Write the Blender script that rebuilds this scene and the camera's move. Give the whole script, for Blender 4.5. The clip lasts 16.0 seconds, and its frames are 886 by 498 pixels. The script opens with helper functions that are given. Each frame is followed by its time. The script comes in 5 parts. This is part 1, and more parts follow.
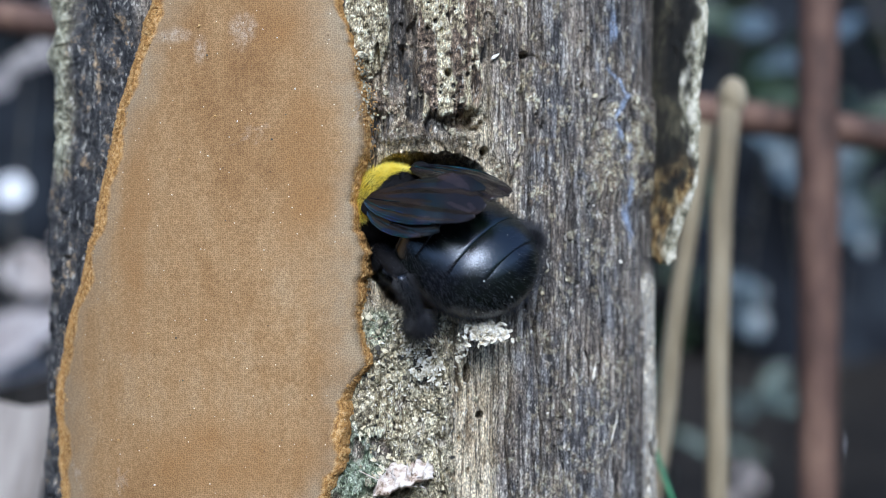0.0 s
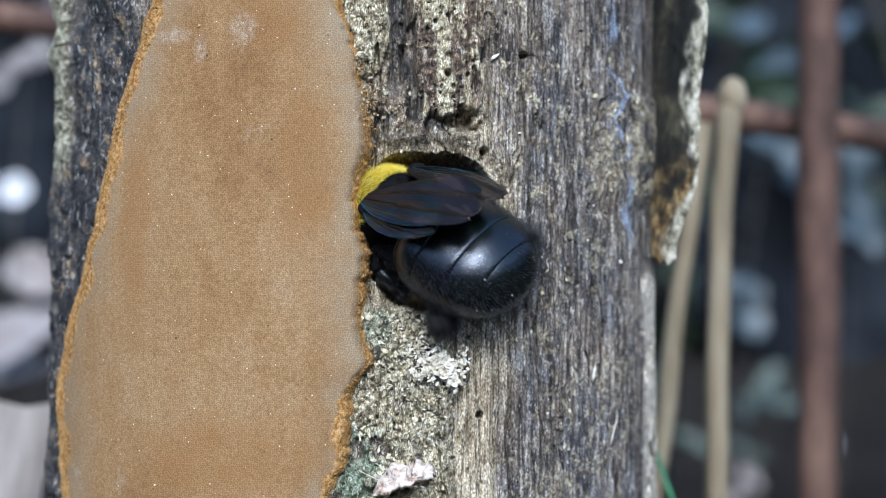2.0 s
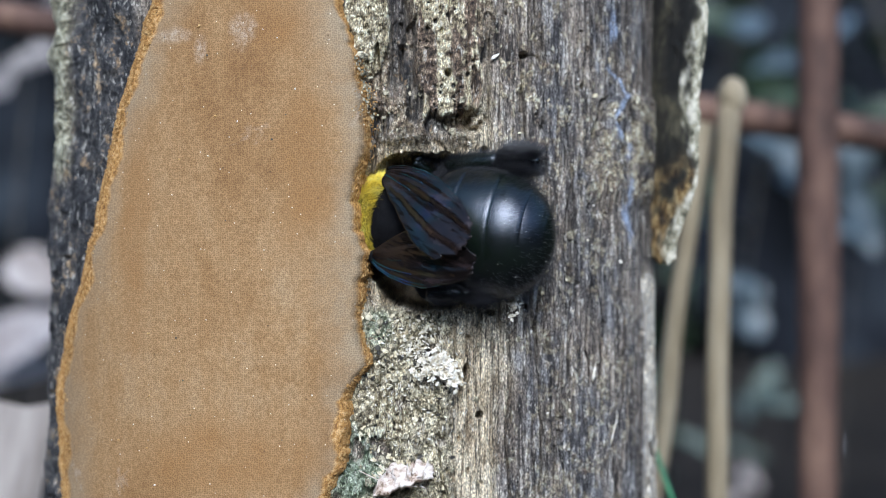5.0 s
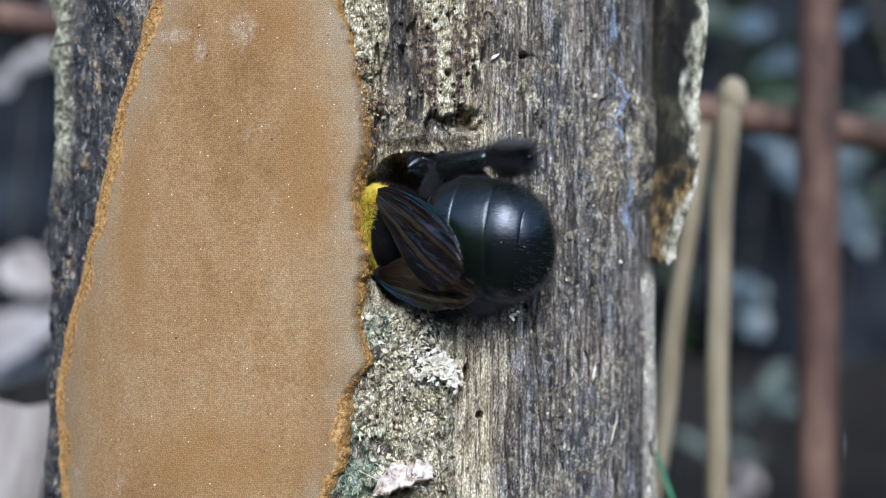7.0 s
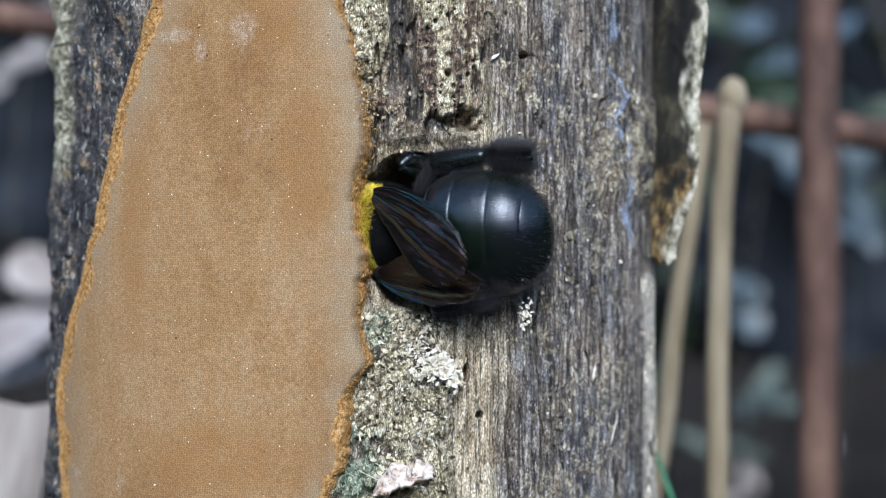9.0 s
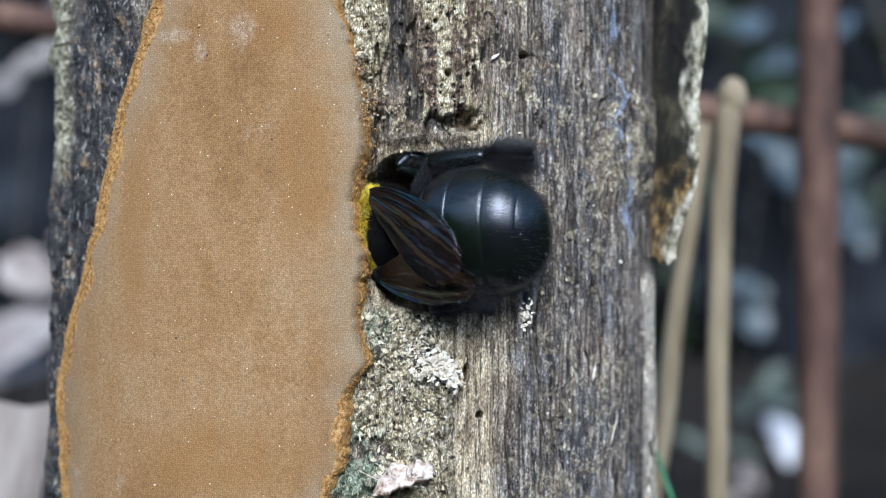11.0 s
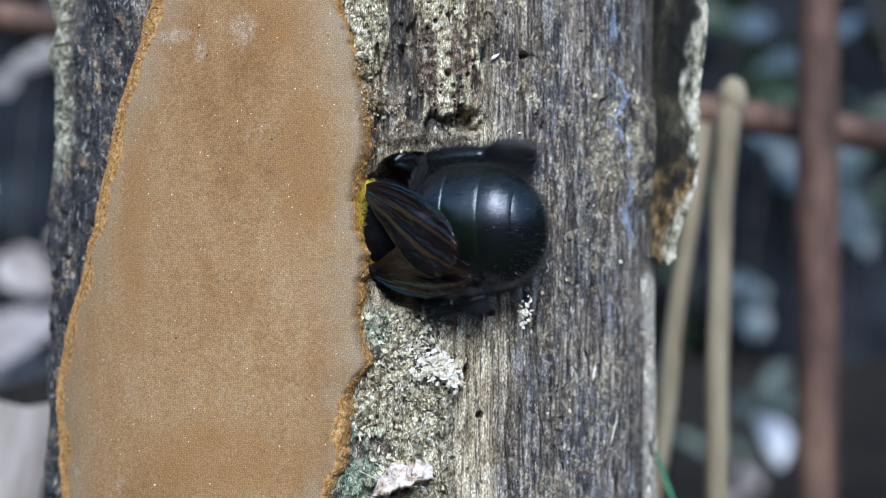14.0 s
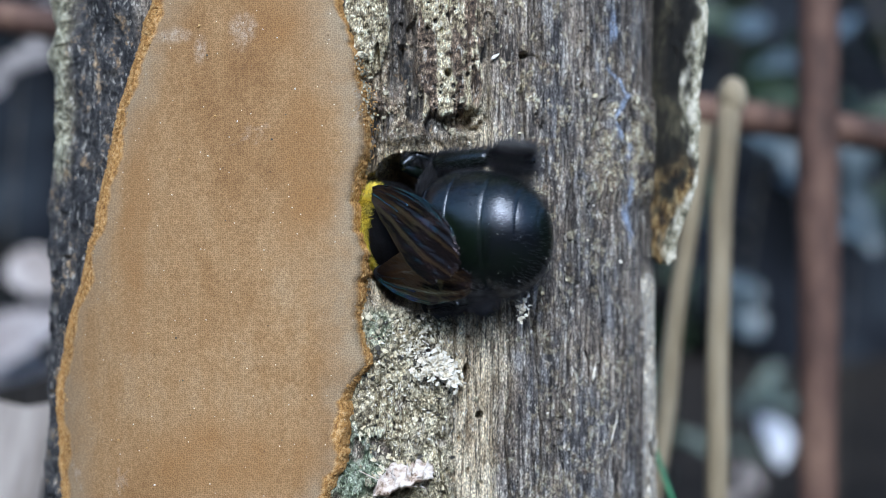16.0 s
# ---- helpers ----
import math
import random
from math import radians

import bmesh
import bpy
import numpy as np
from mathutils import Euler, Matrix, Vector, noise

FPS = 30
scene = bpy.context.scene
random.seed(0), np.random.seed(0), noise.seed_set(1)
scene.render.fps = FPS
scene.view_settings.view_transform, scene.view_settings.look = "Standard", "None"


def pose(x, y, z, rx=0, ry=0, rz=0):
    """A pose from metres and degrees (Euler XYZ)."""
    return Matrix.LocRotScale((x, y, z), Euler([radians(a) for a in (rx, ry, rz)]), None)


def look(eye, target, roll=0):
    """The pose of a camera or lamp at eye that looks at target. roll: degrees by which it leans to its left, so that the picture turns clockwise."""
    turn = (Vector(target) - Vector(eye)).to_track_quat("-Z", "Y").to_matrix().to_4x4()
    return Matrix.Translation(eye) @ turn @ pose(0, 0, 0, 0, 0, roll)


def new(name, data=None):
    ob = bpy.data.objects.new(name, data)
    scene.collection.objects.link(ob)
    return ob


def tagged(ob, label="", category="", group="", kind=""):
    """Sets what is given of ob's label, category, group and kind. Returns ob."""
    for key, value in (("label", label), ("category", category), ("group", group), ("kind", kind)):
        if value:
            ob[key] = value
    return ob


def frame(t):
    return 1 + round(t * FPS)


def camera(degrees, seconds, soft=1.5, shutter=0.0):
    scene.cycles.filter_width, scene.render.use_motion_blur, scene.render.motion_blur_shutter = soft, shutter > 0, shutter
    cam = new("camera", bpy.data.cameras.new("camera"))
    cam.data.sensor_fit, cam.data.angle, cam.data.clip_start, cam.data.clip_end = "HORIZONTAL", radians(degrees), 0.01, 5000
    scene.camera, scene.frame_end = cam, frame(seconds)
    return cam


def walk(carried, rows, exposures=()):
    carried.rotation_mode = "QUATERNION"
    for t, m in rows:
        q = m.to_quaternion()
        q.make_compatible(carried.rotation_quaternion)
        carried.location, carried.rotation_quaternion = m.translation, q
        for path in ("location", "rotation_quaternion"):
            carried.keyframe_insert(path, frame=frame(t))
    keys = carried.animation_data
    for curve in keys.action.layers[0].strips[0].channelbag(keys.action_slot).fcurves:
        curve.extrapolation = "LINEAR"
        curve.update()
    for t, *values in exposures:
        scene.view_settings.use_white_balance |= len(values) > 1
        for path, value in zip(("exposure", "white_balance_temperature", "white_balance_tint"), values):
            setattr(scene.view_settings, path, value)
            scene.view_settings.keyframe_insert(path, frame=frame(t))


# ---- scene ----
# A carpenter bee in its nest hole in a dead log with a crust fungus, seen from a hand's width away.
H = 0.320                      # height of the nest hole's level over the ground
D = 0.1185                     # distance from the lens to the face of the log
MM = 0.001
cam = camera(40.0, 16.0, soft=0.8, shutter=0.4)
cam.data.dof.use_dof = True
cam.data.dof.focus_distance = D - 0.003
cam.data.dof.aperture_fstop = 16.0
STAND = look((0.0, -D, H), (0.0, 0.0, H))
walk(cam, [(0.0, STAND), (16.0, STAND)], exposures=[(0.0, 0.74, 5600, 8), (3.0, 0.75, 5670, 8), (9.0, 0.74, 5800, 8), (12.5, 0.75, 5800, 8), (13.5, 0.69, 5620, 7), (16.0, 0.69, 5580, 7)])

# ---- light: open shade under trees, bright sky above and behind the camera ----
SUN_EL, SUN_ROT = 35.0, 180.0
world = bpy.data.worlds.new("sky")
scene.world = world
world.use_nodes = True
wn = world.node_tree.nodes
sky = wn.new("ShaderNodeTexSky")
sky.sky_type = "NISHITA"
sky.sun_disc = False
sky.sun_elevation, sky.sun_rotation = radians(SUN_EL), radians(SUN_ROT)
wn["Background"].inputs["Strength"].default_value = 0.15
world.node_tree.links.new(sky.outputs[0], wn["Background"].inputs["Color"])
sun = new("sun", bpy.data.lights.new("sun", "SUN"))
sun.data.energy = 2.2
sun.data.angle = radians(28)
sun.data.color = (1.0, 0.98, 0.95)
sun_way = Vector((math.sin(radians(SUN_ROT)) * math.cos(radians(SUN_EL)), math.cos(radians(SUN_ROT)) * math.cos(radians(SUN_EL)), math.sin(radians(SUN_EL))))
sun.matrix_world = look(sun_way * 5, (0, 0, 0))


# ---- small tools ----
def mm(x, y, z):
    """Metres from millimetres, counted from the hole's level."""
    return Vector((x * MM, y * MM, H + z * MM))


def hash01(ix, iy, seed):
    h = (ix.astype(np.int64) * 374761393 + iy.astype(np.int64) * 668265263 + seed * 982451653) & 0xFFFFFFFF
    h = ((h ^ (h >> 13)) * 1274126177) & 0xFFFFFFFF
    h = ((h ^ (h >> 15)) * 2246822519) & 0xFFFFFFFF
    return ((h ^ (h >> 16)) & 0xFFFFFF) / float(0xFFFFFF)


def grain(x, y, seed):
    """Smooth value noise, 0 to 1, one cell a unit."""
    x, y = np.asarray(x, float), np.asarray(y, float)
    ix, iy = np.floor(x), np.floor(y)
    fx, fy = x - ix, y - iy
    fx, fy = fx * fx * (3 - 2 * fx), fy * fy * (3 - 2 * fy)
    a, b = hash01(ix, iy, seed), hash01(ix + 1, iy, seed)
    c, d = hash01(ix, iy + 1, seed), hash01(ix + 1, iy + 1, seed)
    return (a + (b - a) * fx) * (1 - fy) + (c + (d - c) * fx) * fy


def layers(x, y, seed, n=4):
    total, amp, norm = 0, 1.0, 0
    for k in range(n):
        total = total + amp * grain(x * 2 ** k + 17.3 * k, y * 2 ** k - 9.1 * k, seed + k)
        norm += amp
        amp *= 0.5
    return total / norm


def ramp01(v, lo, hi):
    v = np.clip((v - lo) / (hi - lo), 0, 1)
    return v * v * (3 - 2 * v)


def spread(x, z, cx, cz, rx, rz):
    """Distance from an ellipse's middle: 1 on its edge."""
    return np.sqrt(((x - cx) / rx) ** 2 + ((z - cz) / rz) ** 2)


def mesh_of(name, verts, faces, material=None, smooth=True, attributes=()):
    me = bpy.data.meshes.new(name)
    verts = np.asarray(verts, dtype=np.float64).reshape(-1, 3)
    me.from_pydata(verts.tolist(), [], faces.tolist() if hasattr(faces, "tolist") else faces)
    for key, values in attributes:
        me.attributes.new(key, "FLOAT", "POINT").data.foreach_set("value", np.asarray(values, dtype=np.float32).ravel())
    if smooth:
        me.polygons.foreach_set("use_smooth", np.ones(len(me.polygons), dtype=bool))
    if material:
        me.materials.append(material)
    me.update()
    return me


def grid_faces(rows, cols, wrap=False):
    i = np.arange(rows - 1)[:, None]
    j = np.arange(cols if wrap else cols - 1)[None, :]
    a = i * cols + j
    b = i * cols + (j + 1) % cols
    return np.stack([a, b, b + cols, a + cols], -1).reshape(-1, 4)


def part(name, data, material, parent, label=""):
    """One mesh object under a thing or a part, from a bmesh or a mesh."""
    if isinstance(data, bmesh.types.BMesh):
        me = bpy.data.meshes.new(name)
        data.to_mesh(me)
        data.free()
        me.polygons.foreach_set("use_smooth", np.ones(len(me.polygons), dtype=bool))
    else:
        me = data
    if material and not me.materials:
        me.materials.append(material)
    ob = new(name, me)
    ob.parent = parent
    if label:
        ob["label"] = label
    return ob


def tube(points, radii, seg=10, squash=1.0, caps=True):
    """Vertices and faces of a round bar along points."""
    pts = [Vector(p) for p in points]
    verts, faces = [], []
    side = None
    for i, p in enumerate(pts):
        way = (pts[min(i + 1, len(pts) - 1)] - pts[max(i - 1, 0)]).normalized()
        if side is None:
            side = way.orthogonal().normalized()
        side = (side - way * side.dot(way)).normalized()
        up = way.cross(side)
        r = radii[i] if hasattr(radii, "__len__") else radii
        for k in range(seg):
            a = 2 * math.pi * k / seg
            verts.append(p + side * (r * math.cos(a)) + up * (r * squash * math.sin(a)))
    for i in range(len(pts) - 1):
        for k in range(seg):
            faces.append((i * seg + k, i * seg + (k + 1) % seg, (i + 1) * seg + (k + 1) % seg, (i + 1) * seg + k))
    if caps:
        faces.append(tuple(reversed(range(seg))))
        faces.append(tuple(range((len(pts) - 1) * seg, len(pts) * seg)))
    return [tuple(v) for v in verts], faces


class Heap:
    """Many small shapes gathered into one mesh."""
    def __init__(self):
        self.v, self.f = [], []

    def add(self, verts, faces):
        n = len(self.v)
        self.v.extend(verts)
        self.f.extend([tuple(i + n for i in f) for f in faces])

    def mesh(self, name, material, smooth=True):
        return mesh_of(name, self.v, self.f, material, smooth)


def bristles(roots, ways, lengths, width, bends):
    """Tapered three-sided bristles with one bend each, as vertices and faces."""
    roots, ways, bends = (np.array([tuple(v) for v in q]) for q in (roots, ways, bends))
    lengths = np.array(lengths)[:, None]
    ways = ways / np.linalg.norm(ways, axis=1, keepdims=True)
    side = np.cross(ways, np.where(np.abs(ways[:, 2:]) < 0.9, [[0, 0, 1.0]], [[1.0, 0, 0]]))
    side = side / np.linalg.norm(side, axis=1, keepdims=True)
    up = np.cross(ways, side)
    mid = roots + ways * lengths * 0.5 + bends * lengths * 0.15
    tip = roots + ways * lengths + bends * lengths * 0.5
    ring = [side * width, (-side * 0.5 + up * 0.87) * width, (-side * 0.5 - up * 0.87) * width]
    v = np.stack([roots + r for r in ring] + [mid + r * 0.7 for r in ring] + [tip], 1)
    base = np.arange(len(roots))[:, None] * 7
    quads = np.concatenate([base + np.array(q) for q in ((0, 1, 4, 3), (1, 2, 5, 4), (2, 0, 3, 5))])
    tris = np.concatenate([base + np.array(q) for q in ((3, 4, 6), (4, 5, 6), (5, 3, 6))])
    return v.reshape(-1, 3), quads.tolist() + tris.tolist()


def flake(heap, centre, size, normal, rng, thick=0.25, slim=(0.5, 1.0)):
    """A small irregular chip with a bent face."""
    n = Vector(normal).normalized()
    a = n.orthogonal().normalized()
    a.rotate(Matrix.Rotation(rng.uniform(0, 6.28), 3, n))
    b = n.cross(a)
    k = rng.randint(5, 7)
    long = rng.uniform(*slim)
    c = Vector(centre)
    top, low = [], []
    for i in range(k):
        t = 2 * math.pi * (i + rng.uniform(-0.3, 0.3)) / k
        r = size * rng.uniform(0.6, 1.1)
        p = c + a * (r * math.cos(t)) + b * (r * long * math.sin(t)) + n * (size * rng.uniform(-0.25, 0.35))
        top.append(tuple(p + n * size * thick))
        low.append(tuple(p - n * size * thick * 0.3))
    crown = tuple(c + n * size * (thick + rng.uniform(0, 0.25)))
    f = [(i, (i + 1) % k, 2 * k) for i in range(k)] + [(k + i, k + (i + 1) % k, (i + 1) % k, i) for i in range(k)]
    f.append(tuple(reversed(range(k, 2 * k))))
    heap.add(top + low + [crown], f)


# ---- materials ----
def material(name):
    m = bpy.data.materials.new(name)
    m.use_nodes = True
    return m, m.node_tree.nodes, m.node_tree.links, m.node_tree.nodes["Principled BSDF"]


def coords(nodes, links, stretch=(1, 1, 1), kind="Object"):
    tc, mp = nodes.new("ShaderNodeTexCoord"), nodes.new("ShaderNodeMapping")
    mp.inputs["Scale"].default_value = stretch
    links.new(tc.outputs[kind], mp.inputs["Vector"])
    return mp.outputs["Vector"]


def noise_at(nodes, links, vec, scale, detail=4.0, rough=0.55, warp=0.0):
    n = nodes.new("ShaderNodeTexNoise")
    n.inputs["Scale"].default_value, n.inputs["Detail"].default_value = scale, detail
    n.inputs["Roughness"].default_value, n.inputs["Distortion"].default_value = rough, warp
    links.new(vec, n.inputs["Vector"])
    return n.outputs["Fac"]


def ramp(nodes, links, fac, stops):
    r = nodes.new("ShaderNodeValToRGB")
    e = r.color_ramp.elements
    while len(e) < len(stops):
        e.new(0.5)
    for el, (pos, col) in zip(e, stops):
        el.position = pos
        el.color = (*col, 1.0) if len(col) == 3 else col
    links.new(fac, r.inputs["Fac"])
    return r.outputs["Color"]


def mix(nodes, links, fac, a, b, how="MIX"):
    m = nodes.new("ShaderNodeMix")
    m.data_type, m.blend_type = "RGBA", how
    for value, slot in ((fac, "Factor"), (a, "A"), (b, "B")):
        sock = [s for s in m.inputs if s.name == slot and (s.type == "VALUE" if slot == "Factor" else s.type == "RGBA")][0]
        if isinstance(value, (int, float)):
            sock.default_value = value
        elif isinstance(value, tuple):
            sock.default_value = (*value, 1.0)
        else:
            links.new(value, sock)
    return [s for s in m.outputs if s.type == "RGBA"][0]


def maths(nodes, links, how, a, b=0.0, clamp=False):
    m = nodes.new("ShaderNodeMath")
    m.operation, m.use_clamp = how, clamp
    for value, sock in ((a, m.inputs[0]), (b, m.inputs[1])):
        if isinstance(value, (int, float)):
            sock.default_value = value
        else:
            links.new(value, sock)
    return m.outputs[0]


def field(nodes, name):
    a = nodes.new("ShaderNodeAttribute")
    a.attribute_name = name
    return a.outputs["Fac"]


def relief(nodes, links, shader, height, depth, strength=1.0):
    b = nodes.new("ShaderNodeBump")
    b.inputs["Strength"].default_value, b.inputs["Distance"].default_value = strength, depth
    links.new(height, b.inputs["Height"])
    links.new(b.outputs["Normal"], shader.inputs["Normal"])


def simple(name, stops, scale, rough=0.7, stretch=(1, 1, 1), bump=0.0, metal=0.0, detail=6.0, spec=0.5, warp=0.0):
    m, n, l, p = material(name)
    v = coords(n, l, stretch)
    f = noise_at(n, l, v, scale, detail, 0.6, warp)
    fine = noise_at(n, l, v, scale * 4.7, 3.0)
    col = ramp(n, l, maths(n, l, "ADD", maths(n, l, "MULTIPLY", f, 0.75), maths(n, l, "MULTIPLY", fine, 0.25)), stops)
    l.new(col, p.inputs["Base Color"])
    p.inputs["Roughness"].default_value, p.inputs["Metallic"].default_value = rough, metal
    p.inputs["Specular IOR Level"].default_value = spec
    if bump:
        relief(n, l, p, f, bump)
    return m


def wood_material():
    m, n, l, p = material("weathered_wood")
    streak = noise_at(n, l, coords(n, l, (1, 1, 0.10)), 3400, 8, 0.75, 0.2)
    fibre = noise_at(n, l, coords(n, l, (1, 1, 0.06)), 9000, 4, 0.7)
    patch = noise_at(n, l, coords(n, l, (1, 1, 0.35)), 300, 6, 0.65, 0.6)
    speck = noise_at(n, l, coords(n, l), 2600, 3, 0.6)
    grit = noise_at(n, l, coords(n, l), 1500, 8, 0.72)
    chips = noise_at(n, l, coords(n, l, (1, 1, 0.4)), 2100, 6, 0.75, 0.3)
    bundle = noise_at(n, l, coords(n, l, (1, 1, 0.11)), 1250, 5, 0.6, 0.35)
    tone = maths(n, l, "ADD", maths(n, l, "MULTIPLY", streak, 0.28), maths(n, l, "MULTIPLY", fibre, 0.12))
    tone = maths(n, l, "ADD", tone, maths(n, l, "MULTIPLY", bundle, 0.26))
    tone = maths(n, l, "ADD", tone, maths(n, l, "MULTIPLY", field(n, "fibre"), 0.10))
    tone = maths(n, l, "ADD", tone, maths(n, l, "MULTIPLY", chips, 0.18))
    tone = maths(n, l, "ADD", tone, maths(n, l, "MULTIPLY", maths(n, l, "SUBTRACT", patch, 0.12), 0.20))
    grey = ramp(n, l, tone, [(0.445, (0.01026, 0.00912, 0.00798)), (0.490, (0.08436, 0.0684, 0.057)), (0.530, (0.2052, 0.171, 0.1414)), (0.572, (0.4104, 0.3534, 0.2907)), (0.625, (0.798, 0.741, 0.6384))])
    tan = ramp(n, l, tone, [(0.418, (0.027, 0.01802, 0.0102)), (0.468, (0.1728, 0.1251, 0.07548)), (0.523, (0.4104, 0.3286, 0.2142)), (0.588, (0.7992, 0.6996, 0.51))])
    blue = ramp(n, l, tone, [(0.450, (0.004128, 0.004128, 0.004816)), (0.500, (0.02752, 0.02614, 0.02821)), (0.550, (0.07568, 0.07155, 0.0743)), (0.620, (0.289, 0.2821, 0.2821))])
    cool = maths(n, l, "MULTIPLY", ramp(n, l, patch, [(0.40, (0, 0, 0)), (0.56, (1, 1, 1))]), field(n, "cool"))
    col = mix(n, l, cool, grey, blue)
    col = mix(n, l, field(n, "fresh"), col, tan)
    # dark lines along the grain: shade of fine cracks painted into the colour
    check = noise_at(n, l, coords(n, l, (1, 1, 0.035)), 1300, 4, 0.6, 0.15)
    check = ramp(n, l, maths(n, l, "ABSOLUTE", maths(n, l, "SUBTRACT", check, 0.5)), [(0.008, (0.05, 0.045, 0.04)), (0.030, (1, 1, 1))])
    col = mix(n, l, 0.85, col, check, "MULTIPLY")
    blotch = noise_at(n, l, coords(n, l, (1, 1, 0.6)), 620, 5, 0.65, 0.4)
    bark = ramp(n, l, maths(n, l, "ADD", maths(n, l, "MULTIPLY", blotch, 0.70), maths(n, l, "MULTIPLY", speck, 0.30)), [(0.40, (0.006, 0.006, 0.008)), (0.49, (0.036, 0.036, 0.040)), (0.56, (0.10, 0.094, 0.088)), (0.60, (0.30, 0.20, 0.11)), (0.68, (0.55, 0.42, 0.26))])
    col = mix(n, l, field(n, "bark"), col, bark)
    scale = field(n, "plate")
    cream = ramp(n, l, grit, [(0.38, (0.0715, 0.05376, 0.03172)), (0.45, (0.312, 0.256, 0.1586)), (0.53, (0.585, 0.512, 0.3416)), (0.61, (0.9, 0.9, 0.7076))])
    brown = ramp(n, l, grit, [(0.38, (0.017, 0.011, 0.009)), (0.49, (0.110, 0.076, 0.052)), (0.57, (0.29, 0.21, 0.145)), (0.66, (0.56, 0.47, 0.35))])
    crumb = mix(n, l, scale, brown, cream)
    moss = ramp(n, l, grit, [(0.39, (0.05, 0.0425, 0.0275)), (0.49, (0.3125, 0.275, 0.175)), (0.60, (0.9, 0.8375, 0.625))])
    crumb = mix(n, l, field(n, "moss"), crumb, moss)
    lichen = ramp(n, l, grit, [(0.38, (0.03, 0.045, 0.025)), (0.48, (0.15, 0.19, 0.12)), (0.60, (0.46, 0.52, 0.42))])
    crumb = mix(n, l, field(n, "green"), crumb, lichen)
    # pocks painted near black, shade on top of their carved relief
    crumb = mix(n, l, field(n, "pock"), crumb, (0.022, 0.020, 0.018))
    col = mix(n, l, field(n, "crust"), col, crumb)
    rim = ramp(n, l, grit, [(0.36, (0.26, 0.19, 0.11)), (0.45, (0.66, 0.57, 0.43)), (0.58, (0.86, 0.81, 0.70))])
    col = mix(n, l, field(n, "rind"), col, rim)
    fleck = noise_at(n, l, coords(n, l, (1, 1, 0.33)), 2300, 6, 0.72, 0.4)
    col = mix(n, l, ramp(n, l, fleck, [(0.57, (0, 0, 0)), (0.66, (0.75, 0.75, 0.75))]), col, (0.74, 0.71, 0.64))
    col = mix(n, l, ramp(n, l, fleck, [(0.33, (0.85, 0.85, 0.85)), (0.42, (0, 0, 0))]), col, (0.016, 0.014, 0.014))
    col = mix(n, l, maths(n, l, "MULTIPLY", field(n, "pale"), ramp(n, l, tone, [(0.45, (0.15, 0.15, 0.15)), (0.56, (1, 1, 1))])), col, (0.40, 0.50, 0.70))
    dust = ramp(n, l, noise_at(n, l, coords(n, l, (1, 1, 0.45)), 7500, 3, 0.7), [(0.38, (0.24, 0.23, 0.22)), (0.5, (0.92, 0.92, 0.92)), (0.62, (1.95, 1.93, 1.88))])
    col = mix(n, l, 0.85, col, dust, "MULTIPLY")
    l.new(col, p.inputs["Base Color"])
    p.inputs["Roughness"].default_value = 0.72
    p.inputs["Specular IOR Level"].default_value = 0.4
    relief(n, l, p, maths(n, l, "ADD", tone, maths(n, l, "MULTIPLY", grit, 0.6)), 0.00055, 1.0)
    return m


